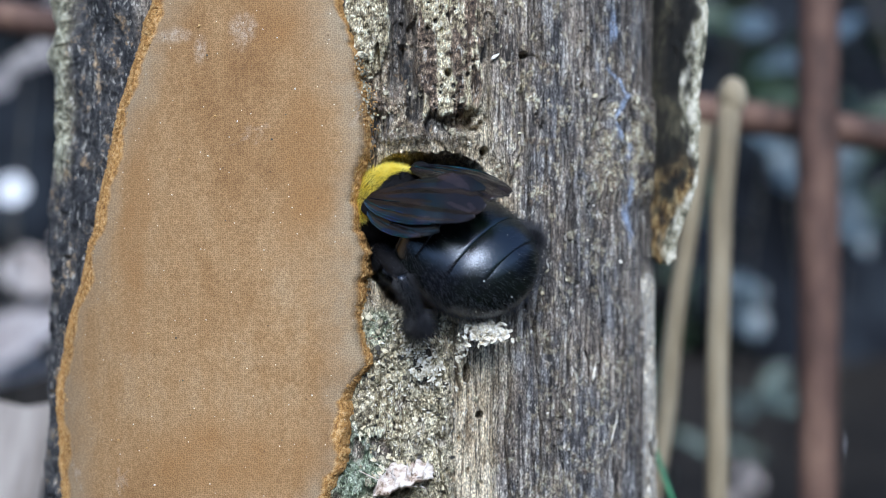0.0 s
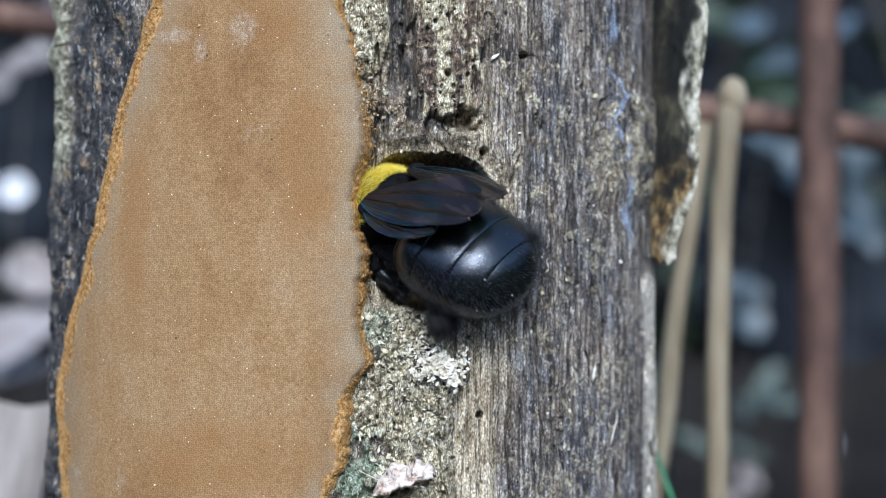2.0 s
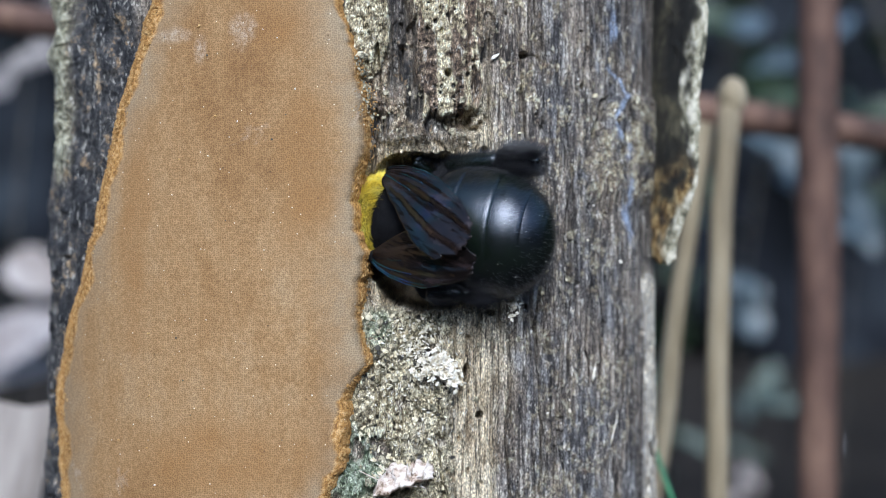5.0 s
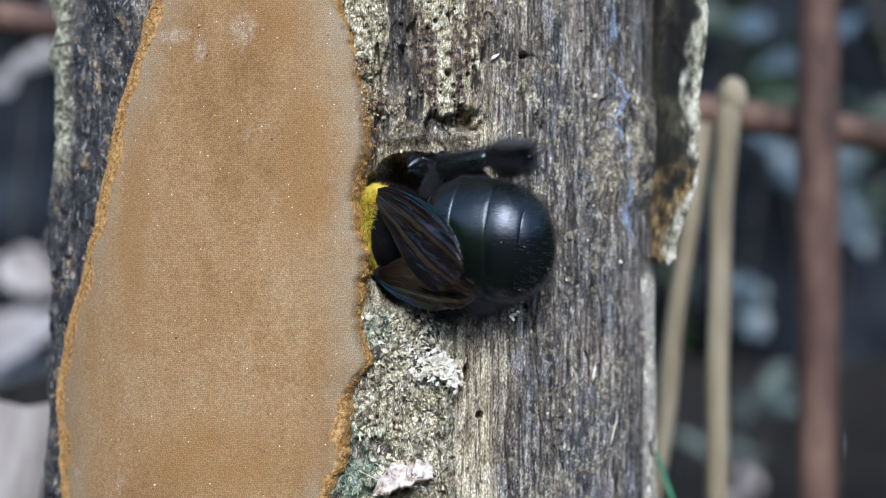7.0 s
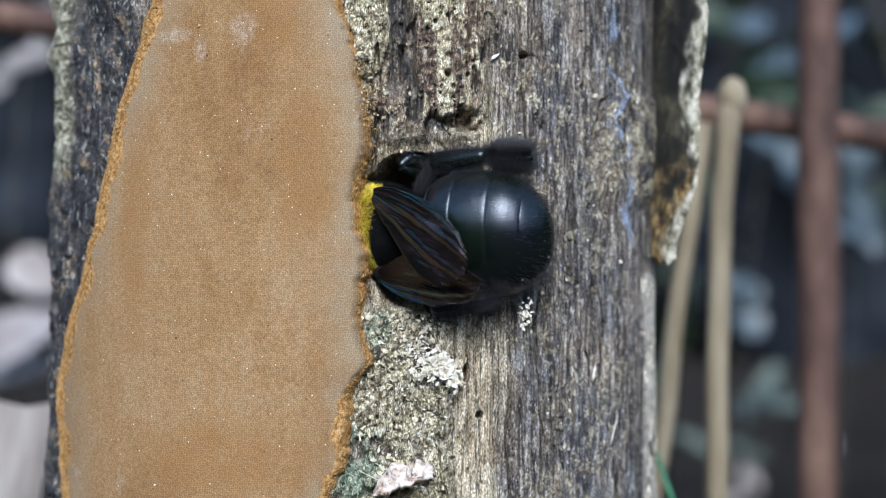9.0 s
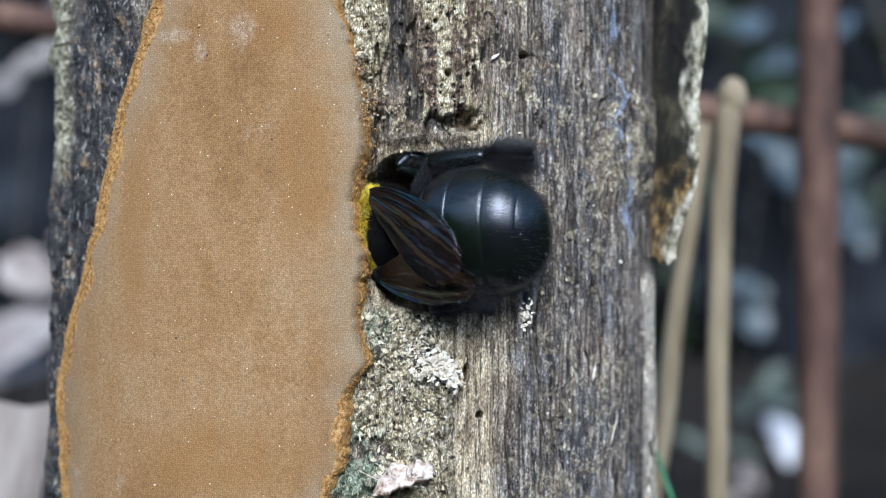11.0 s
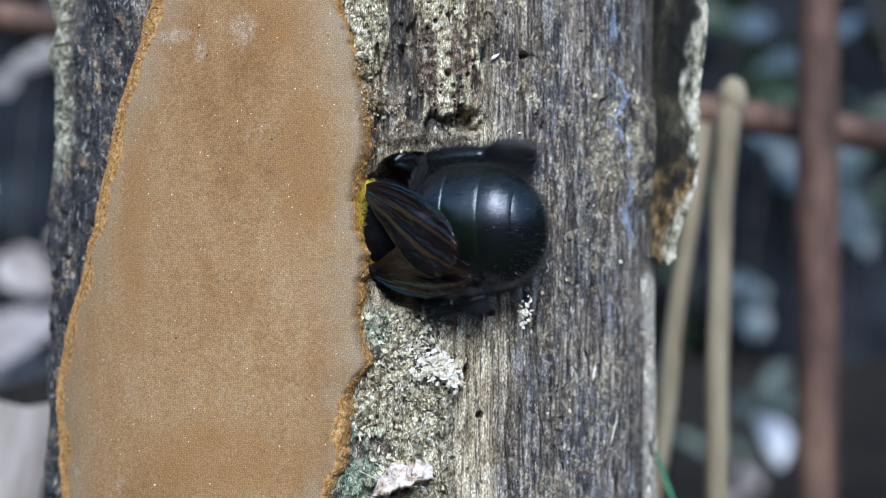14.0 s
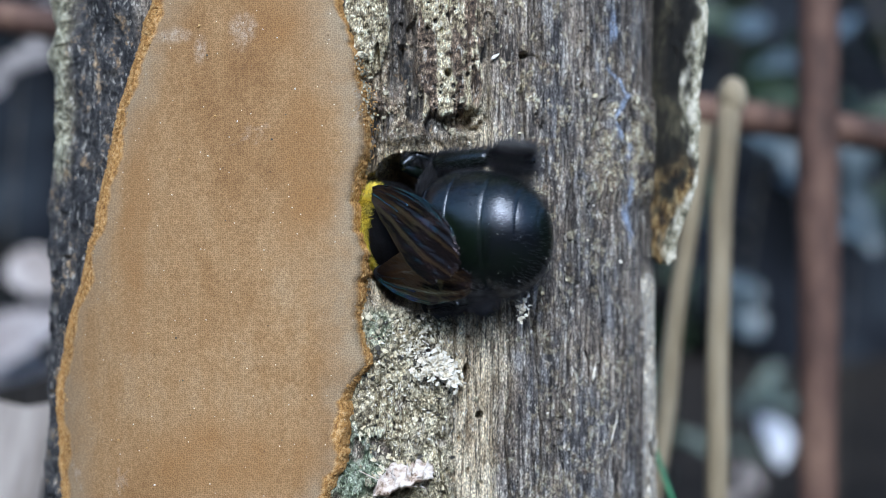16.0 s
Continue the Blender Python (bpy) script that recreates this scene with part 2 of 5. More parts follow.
def pore_material():
    m, n, l, p = material("fungus_pores")
    v = coords(n, l)
    apart, flat = n.new("ShaderNodeSeparateXYZ"), n.new("ShaderNodeCombineXYZ")
    l.new(v, apart.inputs[0])
    l.new(apart.outputs["X"], flat.inputs["X"])
    l.new(apart.outputs["Z"], flat.inputs["Y"])
    cell = n.new("ShaderNodeTexVoronoi")
    cell.voronoi_dimensions = "2D"
    cell.inputs["Scale"].default_value = 5600
    cell.inputs["Randomness"].default_value = 0.72
    l.new(flat.outputs[0], cell.inputs["Vector"])
    broad = noise_at(n, l, coords(n, l, (1, 1, 0.55)), 45, 6, 0.6, 0.9)
    fine = noise_at(n, l, v, 420, 4, 0.6)
    tone = maths(n, l, "ADD", maths(n, l, "MULTIPLY", broad, 0.8), maths(n, l, "MULTIPLY", fine, 0.2))
    col = ramp(n, l, tone, [(0.36, (0.218, 0.119, 0.046)), (0.45, (0.262, 0.152, 0.064)), (0.53, (0.296, 0.182, 0.084)), (0.64, (0.330, 0.222, 0.118))])
    mottle = noise_at(n, l, v, 2400, 4, 0.65)
    col = mix(n, l, 0.58, col, ramp(n, l, mottle, [(0.34, (0.70, 0.66, 0.60)), (0.5, (1, 1, 1)), (0.66, (1.28, 1.30, 1.36))]), "MULTIPLY")
    col = mix(n, l, maths(n, l, "MULTIPLY", field(n, "edge"), ramp(n, l, fine, [(0.32, (0.45, 0.45, 0.45)), (0.6, (1, 1, 1))])), col, (0.30, 0.235, 0.155))
    stain = maths(n, l, "MULTIPLY", field(n, "stain"), ramp(n, l, fine, [(0.35, (0.3, 0.3, 0.3)), (0.6, (0.7, 0.7, 0.7))]))
    col = mix(n, l, stain, col, (0.255, 0.132, 0.045))
    margin = ramp(n, l, mottle, [(0.35, (0.16, 0.075, 0.022)), (0.5, (0.40, 0.215, 0.065)), (0.65, (0.56, 0.36, 0.16))])
    col = mix(n, l, field(n, "band"), col, margin)
    bloom = noise_at(n, l, v, 150, 5, 0.65, 0.5)
    col = mix(n, l, ramp(n, l, bloom, [(0.64, (0, 0, 0)), (0.80, (0.45, 0.45, 0.45))]), col, (0.60, 0.53, 0.45))
    worn = maths(n, l, "MULTIPLY", field(n, "scuff"), ramp(n, l, mottle, [(0.40, (0.08, 0.08, 0.08)), (0.64, (0.36, 0.36, 0.36))]))
    col = mix(n, l, worn, col, (0.62, 0.56, 0.48))
    dot = n.new("ShaderNodeTexVoronoi")
    dot.inputs["Scale"].default_value = 1000
    l.new(v, dot.inputs["Vector"])
    col = mix(n, l, ramp(n, l, dot.outputs["Distance"], [(0.045, (0.8, 0.8, 0.8)), (0.075, (0, 0, 0))]), col, (0.80, 0.72, 0.58))
    mite = n.new("ShaderNodeTexVoronoi")
    mite.inputs["Scale"].default_value = 430
    l.new(v, mite.inputs["Vector"])
    col = mix(n, l, ramp(n, l, mite.outputs["Distance"], [(0.03, (0.7, 0.7, 0.7)), (0.055, (0, 0, 0))]), col, (0.11, 0.065, 0.03))
    pore = ramp(n, l, cell.outputs["Distance"], [(0.02, (0.42, 0.37, 0.31)), (0.30, (0.92, 0.91, 0.90)), (0.62, (1.36, 1.36, 1.36))])
    col = mix(n, l, 0.6, col, pore, "MULTIPLY")
    l.new(col, p.inputs["Base Color"])
    p.inputs["Roughness"].default_value = 0.8
    p.inputs["Specular IOR Level"].default_value = 0.25
    relief(n, l, p, maths(n, l, "ADD", cell.outputs["Distance"], maths(n, l, "MULTIPLY", mottle, 0.5)), 0.00008, 0.3)
    return m


def shell_material():
    """The bee's black, finely pitted armour with a green to blue sheen."""
    m, n, l, p = material("black_chitin")
    v = coords(n, l)
    pit = n.new("ShaderNodeTexVoronoi")
    pit.inputs["Scale"].default_value = 7000
    l.new(v, pit.inputs["Vector"])
    hue = noise_at(n, l, v, 180, 3)
    col = ramp(n, l, hue, [(0.38, (0.004, 0.008, 0.004)), (0.55, (0.004, 0.006, 0.005)), (0.68, (0.004, 0.005, 0.008))])
    l.new(col, p.inputs["Base Color"])
    p.inputs["Roughness"].default_value = 0.25
    p.inputs["IOR"].default_value = 1.5
    p.inputs["Specular IOR Level"].default_value = 0.8
    # blue of the reflected sky put into the highlights by tint
    p.inputs["Specular Tint"].default_value = (0.80, 0.86, 1.0, 1.0)
    relief(n, l, p, pit.outputs["Distance"], 0.00003, 0.55)
    return m


def wing_material():
    m, n, l, p = material("smoky_wing")
    v = coords(n, l)
    band = noise_at(n, l, coords(n, l, (0.25, 1, 1)), 700, 4, 0.55, 0.6)
    col = ramp(n, l, band, [(0.36, (0.003, 0.003, 0.003)), (0.52, (0.008, 0.006, 0.006)), (0.68, (0.026, 0.018, 0.018))])
    l.new(col, p.inputs["Base Color"])
    p.inputs["Roughness"].default_value = 0.22
    p.inputs["Specular IOR Level"].default_value = 0.85
    sheen = ramp(n, l, noise_at(n, l, v, 190, 2), [(0.36, (0.50, 0.42, 0.45)), (0.50, (0.32, 0.32, 0.32)), (0.60, (0.30, 0.62, 0.58)), (0.70, (0.30, 0.50, 0.85))])
    l.new(sheen, p.inputs["Specular Tint"])
    ripple = noise_at(n, l, coords(n, l, (0.16, 1, 1)), 1900, 3, 0.55)
    relief(n, l, p, ripple, 0.00016, 0.6)
    return m


def vein_material():
    """Raised wing veins, black with a metallic teal to blue glint."""
    m, n, l, p = material("iridescent_vein")
    hue = ramp(n, l, noise_at(n, l, coords(n, l), 300, 2), [(0.40, (0.02, 0.02, 0.03)), (0.52, (0.03, 0.12, 0.13)), (0.64, (0.04, 0.08, 0.22))])
    l.new(hue, p.inputs["Base Color"])
    p.inputs["Roughness"].default_value, p.inputs["Metallic"].default_value = 0.2, 0.75
    return m


def flap_material():
    m, n, l, p = material("lichened_bark_strip")
    v = coords(n, l, (1, 1, 0.6))
    g = noise_at(n, l, v, 900, 6, 0.7)
    f = noise_at(n, l, v, 300, 4, 0.6)
    # inner side near black: shade of the gap put into the bark colour
    dark = ramp(n, l, f, [(0.40, (0.006, 0.006, 0.005)), (0.53, (0.025, 0.023, 0.016)), (0.64, (0.10, 0.09, 0.055)), (0.74, (0.24, 0.17, 0.07))])
    pale = ramp(n, l, g, [(0.38, (0.072, 0.072, 0.048)), (0.48, (0.36, 0.336, 0.24)), (0.60, (0.768, 0.732, 0.612))])
    gold = ramp(n, l, g, [(0.38, (0.03, 0.018, 0.008)), (0.5, (0.20, 0.125, 0.045)), (0.62, (0.46, 0.34, 0.16))])
    dark = mix(n, l, field(n, "gold"), dark, gold)
    l.new(mix(n, l, field(n, "crust"), dark, pale), p.inputs["Base Color"])
    p.inputs["Roughness"].default_value = 0.85
    relief(n, l, p, g, 0.0005)
    return m


WOOD = wood_material()
PORES = pore_material()
CHITIN = shell_material()
WING = wing_material()
VEIN = vein_material()
RIM = simple("orange_rim", [(0.34, (0.136, 0.064, 0.0176)), (0.48, (0.384, 0.208, 0.06)), (0.62, (0.56, 0.376, 0.16))], 1800, 0.85, bump=0.00015)
CRUMB = simple("cream_lichen", [(0.36, (0.1728, 0.1296, 0.0702)), (0.47, (0.54, 0.4644, 0.3024)), (0.60, (0.8856, 0.8316, 0.648))], 1400, 0.85, bump=0.0001)
OLIVE = simple("olive_lichen", [(0.36, (0.0455, 0.0403, 0.0286)), (0.48, (0.221, 0.2015, 0.1365)), (0.60, (0.676, 0.624, 0.468))], 1300, 0.9, bump=0.00015)
FRASS = simple("white_frass", [(0.34, (0.34, 0.27, 0.16)), (0.46, (0.66, 0.60, 0.47)), (0.60, (0.88, 0.86, 0.81))], 2200, 0.6, bump=0.00008)
DARKBARK = simple("dark_bark", [(0.36, (0.012, 0.012, 0.012)), (0.52, (0.06, 0.055, 0.045)), (0.66, (0.22, 0.18, 0.12))], 700, 0.85, bump=0.0004)
FLAPBARK = flap_material()
YELLOW = simple("yellow_fur", [(0.30, (0.62, 0.43, 0.015)), (0.45, (0.86, 0.68, 0.05)), (0.65, (0.93, 0.84, 0.22))], 900, 0.6)
FUR = simple("black_fur", [(0.3, (0.006, 0.006, 0.008)), (0.7, (0.026, 0.027, 0.035))], 900, 0.38)
RUST = simple("rusted_iron", [(0.34, (0.03537, 0.02025, 0.01512)), (0.5, (0.106, 0.05859, 0.04442)), (0.64, (0.2025, 0.1212, 0.08586))], 160, 0.75, stretch=(1, 1, 0.35), bump=0.0004, metal=0.2)
STEM = simple("dry_stem", [(0.34, (0.146, 0.117, 0.0729)), (0.5, (0.276, 0.226, 0.146)), (0.66, (0.379, 0.328, 0.233))], 260, 0.75, stretch=(1, 1, 0.12), bump=0.0003)
BOARD = simple("grey_board", [(0.34, (0.186, 0.1612, 0.1457)), (0.5, (0.341, 0.3038, 0.279)), (0.66, (0.4836, 0.4464, 0.4216))], 180, 0.8, stretch=(1, 1, 0.12), bump=0.0006)
LEAF = simple("green_leaf", [(0.34, (0.016, 0.030, 0.017)), (0.5, (0.036, 0.058, 0.032)), (0.66, (0.072, 0.100, 0.058))], 60, 0.38, bump=0.0003)
DRYLEAF = simple("dry_leaf", [(0.34, (0.065, 0.05525, 0.052)), (0.5, (0.1755, 0.156, 0.1463)), (0.66, (0.338, 0.3055, 0.2925))], 50, 0.55, bump=0.0003)
GRASS = simple("grass_blade_green", [(0.34, (0.02, 0.12, 0.05)), (0.66, (0.06, 0.26, 0.12))], 120, 0.4)
SOIL = simple("leaf_litter", [(0.36, (0.0072, 0.0063, 0.0054)), (0.5, (0.0216, 0.0189, 0.0162)), (0.66, (0.09, 0.0756, 0.0612))], 30, 0.98, bump=0.004, spec=0.08)
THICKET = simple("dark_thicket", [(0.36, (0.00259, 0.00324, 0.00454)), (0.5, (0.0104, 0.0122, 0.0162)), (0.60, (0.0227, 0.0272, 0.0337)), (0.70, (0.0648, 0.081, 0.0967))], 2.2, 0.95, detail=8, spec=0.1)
WAXY = simple("waxy_bluish_leaf", [(0.34, (0.02625, 0.039, 0.045)), (0.5, (0.06375, 0.0885, 0.1013)), (0.66, (0.1275, 0.1613, 0.1837))], 70, 0.4, bump=0.0003)
# white blades that stand in for spots of bright light among the undergrowth
BRIGHT_SPOT = simple("white_bright_spot", [(0.34, (0.70, 0.70, 0.72)), (0.66, (0.86, 0.86, 0.88))], 90, 0.5)
SCALE = simple("pale_inner_bark", [(0.36, (0.16, 0.10, 0.06)), (0.46, (0.55, 0.44, 0.36)), (0.58, (0.82, 0.76, 0.70))], 900, 0.8, bump=0.0003)
MATT = simple("dull_black", [(0.3, (0.004, 0.004, 0.005)), (0.7, (0.012, 0.012, 0.014))], 900, 0.85, spec=0.12)
SAGE = simple("sage_green_leaf", [(0.34, (0.035, 0.050, 0.040)), (0.5, (0.080, 0.105, 0.088)), (0.66, (0.155, 0.185, 0.155))], 70, 0.5, bump=0.0003)
PINKLEAF = simple("pinkish_dry_leaf", [(0.34, (0.176, 0.144, 0.132)), (0.5, (0.352, 0.304, 0.28)), (0.66, (0.496, 0.448, 0.424))], 50, 0.55, bump=0.0003)


# ---- ground and distance ----
def build_ground():
    n = 60
    a = np.sinh(np.linspace(-4.2, 4.2, n)) / math.sinh(4.2) * 60.0
    x, y = np.meshgrid(a, a)
    near = np.exp(-(x ** 2 + y ** 2) / 0.09)
    z = (layers(x * 3, y * 3, 5) - 0.5) * 0.05 * (1 - near) - 0.0005
    ob = new("ground", mesh_of("ground", np.stack([x, y, z], -1), grid_faces(n, n), SOIL))
    tagged(ob, "dark forest floor covered with old leaf litter", "ground", kind="structure")


def build_thicket():
    """The dim forest edge, a rough bank that closes the view; behind the camera it is unseen, added to block low sky
    and darken reflections.
    """
    rows, cols = 40, 260
    t = np.linspace(-math.pi, math.pi, cols + 1)[None, :-1].repeat(rows, 0)
    h = np.linspace(-0.05, 1.0, rows)[:, None].repeat(cols, 1)
    cx, cz = np.cos(t) * 3, np.sin(t) * 3
    r = 3.6 + (layers(cx * 2.4, cz * 2.4 + h * 6, 31) - 0.5) * 1.1 + 0.5 * h
    # lower behind the camera, where the added bank only shapes light and reflections
    top = 2.0 * (1 + (layers(cx * 1.7, cz * 1.7, 8) - 0.5) * 0.6) * (0.55 + 0.45 * ramp01(np.cos(t), -0.45, 0.2))
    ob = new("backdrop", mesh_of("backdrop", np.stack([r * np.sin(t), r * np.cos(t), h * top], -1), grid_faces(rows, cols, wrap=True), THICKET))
    tagged(ob, "dim bank of shaded forest undergrowth, added unseen round the camera too", "undergrowth", kind="structure")


# ---- the log ----
LOG_X, LOG_A, LOG_B, LOG_N = -9.4, 33.6, 25.0, 2.5     # middle, half width, half depth (mm), roundness
HOLE = (-1.2, 1.7, 7.1, 7.8)                           # middle x, z and half sizes of the nest hole (mm)


def log_face(x):
    """Depth of the log's sound face at x (mm); 0 on its foremost line."""
    u = np.clip(np.abs((np.asarray(x, float) - LOG_X) / LOG_A), 0, 1)
    return LOG_B - LOG_B * (1 - u ** LOG_N) ** (1 / LOG_N)


def log_surface(s, z):
    """Relief (mm, outwards) and the masks of the log's skin at x = s and height z (mm)."""
    warp = (layers(s * 0.15, z * 0.05, 3) - 0.5) * 1.1
    q = s + warp
    fibre = 0.6 * grain(q * 3.3, z * 0.16, 11) + 0.4 * grain(q * 7.5, z * 0.33, 12)
    h = 0.30 * (fibre - 0.5) + 0.4 * (layers(q * 0.55, z * 0.09, 14) - 0.5)
    # long drying cracks
    c = np.abs(grain(q * 0.62, z * 0.022, 21) - 0.5)
    gate = ramp01(grain(q * 0.3, z * 0.07, 22), 0.42, 0.6)
    crack = (1 - ramp01(c, 0.0, 0.022)) * gate
    c2 = np.abs(grain(q * 1.5, z * 0.05, 25) - 0.5)
    crack2 = (1 - ramp01(c2, 0.0, 0.05)) * ramp01(grain(q * 0.7, z * 0.12, 26), 0.42, 0.58)
    h = h - 1.4 * crack - 0.85 * crack2
    for cs, z0, z1, wide, deep in ((9.7, -25.0, -2.0, 0.16, 1.5), (11.9, -26.0, -7.0, 0.12, 1.1), (6.5, -25.0, -10.5, 0.10, 0.9), (14.6, -18.0, -3.0, 0.12, 1.0), (8.3, 14.0, 27.0, 0.11, 1.0), (12.6, 2.0, 16.0, 0.10, 0.9), (17.0, -24.0, -12.0, 0.12, 1.0), (4.9, 10.5, 22.0, 0.14, 1.2), (-3.4, 10.5, 26.0, 0.35, 1.6)):
        way = cs + 0.9 * (layers(z * 0.12, z * 0 + cs, 27) - 0.5) * 2
        h = h - deep * (1 - ramp01(np.abs(s - way), wide * 0.3, wide * 1.6)) * ramp01(z, z0, z0 + 2) * (1 - ramp01(z, z1 - 2, z1))
    # bark that is left on the hidden side and along the fungus
    edge = 3.6 + 1.1 * (layers(z * 0.22, z * 0 + 3.0, 33) - 0.5) * 6
    left = 1 - ramp01(s, -31.0, -29.5)
    strip = (1 - ramp01(s, edge - 1.0, edge))
    plates = ramp01(layers(s * 0.42, z * 0.20, 41), 0.44, 0.52)
    strip = strip * ramp01(s, -14, -12)
    upper = ramp01(z, 9.5, 12.5) * strip
    lower = ramp01(s, -14, -12) * (1 - ramp01(z, -6.5, -4.5)) * (1 - ramp01(s, 0.2 + 1.6 * (layers(z * 0.3, z * 0 + 7, 47) - 0.5), 1.6))
    crust = np.clip(upper * plates + lower * ramp01(layers(s * 0.5, z * 0.4, 43), 0.30, 0.44), 0, 1)
    # the large scale of bark above the hole and the lichen beside the fungus
    tile = (1 - ramp01((np.abs((s - 0.4) / 3.5) ** 5 + np.abs((z - 19.5) / 7.4) ** 5) ** 0.2 + 0.35 * (layers(s * 0.9, z * 0.25, 51) - 0.5), 0.9, 0.96)) * ramp01(layers(s * 0.8, z * 0.14, 59), 0.30, 0.36)
    patch = (1 - ramp01(spread(s, z, -7.4, 21.5, 2.5, 5.0) + 0.3 * (layers(s * 1.1, z * 0.7, 52) - 0.5), 0.9, 0.97))
    crust = np.clip(np.maximum(crust, np.maximum(tile, patch)), 0, 1)
    rough = layers(s * 2.6, z * 2.1, 61, 4) - 0.45
    level = layers(s * 0.42 + 0.3 * rough, z * 0.30, 62, 4) * 11
    step = np.floor(level)
    rise = ramp01(level - step, 0.0, 0.16)
    terrace = (step - 5 + rise) * 0.24
    plate = ramp01(hash01(step, step * 0 + 4, 64) * 0.6 + 0.45 * (level - step) + 1.3 * rough, 0.50, 0.68)
    plate = np.maximum(plate * (1 - tile), tile * ramp01(layers(s * 0.75, z * 0.16, 56) + 0.35 * rough, 0.45, 0.56))
    bare = np.maximum((1 - ramp01((np.abs((s + 1.9) / 1.25) ** 4 + np.abs((z - 18.6) / 3.2) ** 4) ** 0.25 + 0.5 * (layers(s * 1.2, z * 0.5, 57) - 0.5), 0.8, 1.0)), 1 - ramp01(spread(s, z, 3.1, 15.6, 0.75, 2.0) + 0.5 * (layers(s * 1.2, z * 0.6, 58) - 0.5), 0.7, 1.0))
    plate = plate * (1 - 0.9 * bare)
    specks = 0.85 * ramp01(layers(s * 1.9, z * 1.2, 45, 5) + 0.22 * (layers(s * 0.22, z * 0.14, 46, 3) - 0.5), 0.55, 0.66) * ramp01(s, 3.0, 6.0) * (1 - ramp01(s, 19.0, 22.0)) * (0.45 + 0.4 * ramp01(z, 0.0, 6.0) * (1 - ramp01(s, 10.0, 13.0)))
    h = h + 0.9 * lower * (layers(s * 0.9, z * 0.8, 116) - 0.5) * (1 - tile)
    h = h + crust * (0.45 + terrace * (1 - 0.75 * tile) + 0.22 * rough) + 0.5 * tile + 0.6 * patch
    nx_, nz_ = np.floor(s / 0.62), np.floor(z / 0.62)
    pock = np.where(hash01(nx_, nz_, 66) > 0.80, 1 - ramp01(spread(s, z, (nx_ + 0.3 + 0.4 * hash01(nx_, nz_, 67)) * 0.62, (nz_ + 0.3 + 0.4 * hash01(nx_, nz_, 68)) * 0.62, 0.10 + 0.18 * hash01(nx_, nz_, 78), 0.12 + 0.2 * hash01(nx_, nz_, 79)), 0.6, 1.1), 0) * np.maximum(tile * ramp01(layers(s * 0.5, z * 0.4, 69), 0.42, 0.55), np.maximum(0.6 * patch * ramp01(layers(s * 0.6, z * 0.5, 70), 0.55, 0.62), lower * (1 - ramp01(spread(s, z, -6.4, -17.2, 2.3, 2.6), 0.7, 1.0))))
    h = h - 0.35 * pock + 0.12 * specks
    crust = np.maximum(crust, specks)
    h = h + 0.16 * (layers(s * 2.4, z * 1.3, 76, 3) - 0.5)
    gap = upper * (1 - crust)
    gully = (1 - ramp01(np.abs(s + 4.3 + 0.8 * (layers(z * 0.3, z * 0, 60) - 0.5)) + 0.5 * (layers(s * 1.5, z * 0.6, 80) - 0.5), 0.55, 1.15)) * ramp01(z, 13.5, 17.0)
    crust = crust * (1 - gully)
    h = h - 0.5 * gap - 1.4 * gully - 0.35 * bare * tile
    # the carved gully is also darkened with the bark colour
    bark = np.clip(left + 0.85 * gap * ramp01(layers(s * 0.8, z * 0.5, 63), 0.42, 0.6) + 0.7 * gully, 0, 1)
    h = h + left * (1.8 * (layers(s * 0.5, z * 0.33, 65, 5) - 0.5) + 0.6)
    rim = 1 - ramp01(s + 0.8 * (layers(z * 0.3, z * 0, 95) - 0.5), -39.6, -38.2)
    pelt = rim * ramp01(z + 5 * (layers(s * 0.4, z * 0.2, 96) - 0.5), 6.0, 11.0)
    h = h + 0.9 * rim
    crust = np.maximum(crust, pelt)
    green = np.clip(pelt * 0.3 + lower * (1 - ramp01(spread(s, z, -8.3, -21.0, 3.4, 4.2) + 0.5 * (layers(s * 0.9, z * 0.9, 97) - 0.5), 0.6, 1.1)) + lower * 0.8 * (1 - ramp01(spread(s, z, -6.3, -7.6, 1.6, 2.2), 0.5, 1.2)), 0, 1)
    moss = np.clip(pelt + 0.25 * patch + 0.75 * lower, 0, 1)
    plate = np.maximum(plate, 0.85 * patch)
    plate = plate * (1 - 0.7 * np.clip(upper - tile - patch, 0, 1)) * (1 - 0.35 * lower)
    dish = lower * (1 - ramp01(spread(s, z, -5.3, -16.2, 2.1, 2.8) + 0.4 * (layers(s * 0.8, z * 0.8, 115) - 0.5), 0.75, 1.05))
    plate, moss, h = np.maximum(plate, 0.9 * dish), moss * (1 - 0.6 * dish), h + 0.3 * dish
    # pits and beetle bores
    cell_x, cell_z = np.floor(s / 1.1), np.floor(z / 1.6)
    px = (cell_x + 0.2 + 0.6 * hash01(cell_x, cell_z, 71)) * 1.1
    pz = (cell_z + 0.2 + 0.6 * hash01(cell_x, cell_z, 72)) * 1.6
    keep = hash01(cell_x, cell_z, 73) > 0.90
    pit = np.where(keep, 1 - ramp01(spread(s, z, px, pz, 0.10 + 0.22 * hash01(cell_x, cell_z, 74), 0.14 + 0.34 * hash01(cell_x, cell_z, 75)), 0.5, 1.0), 0)
    h = h - 0.55 * pit
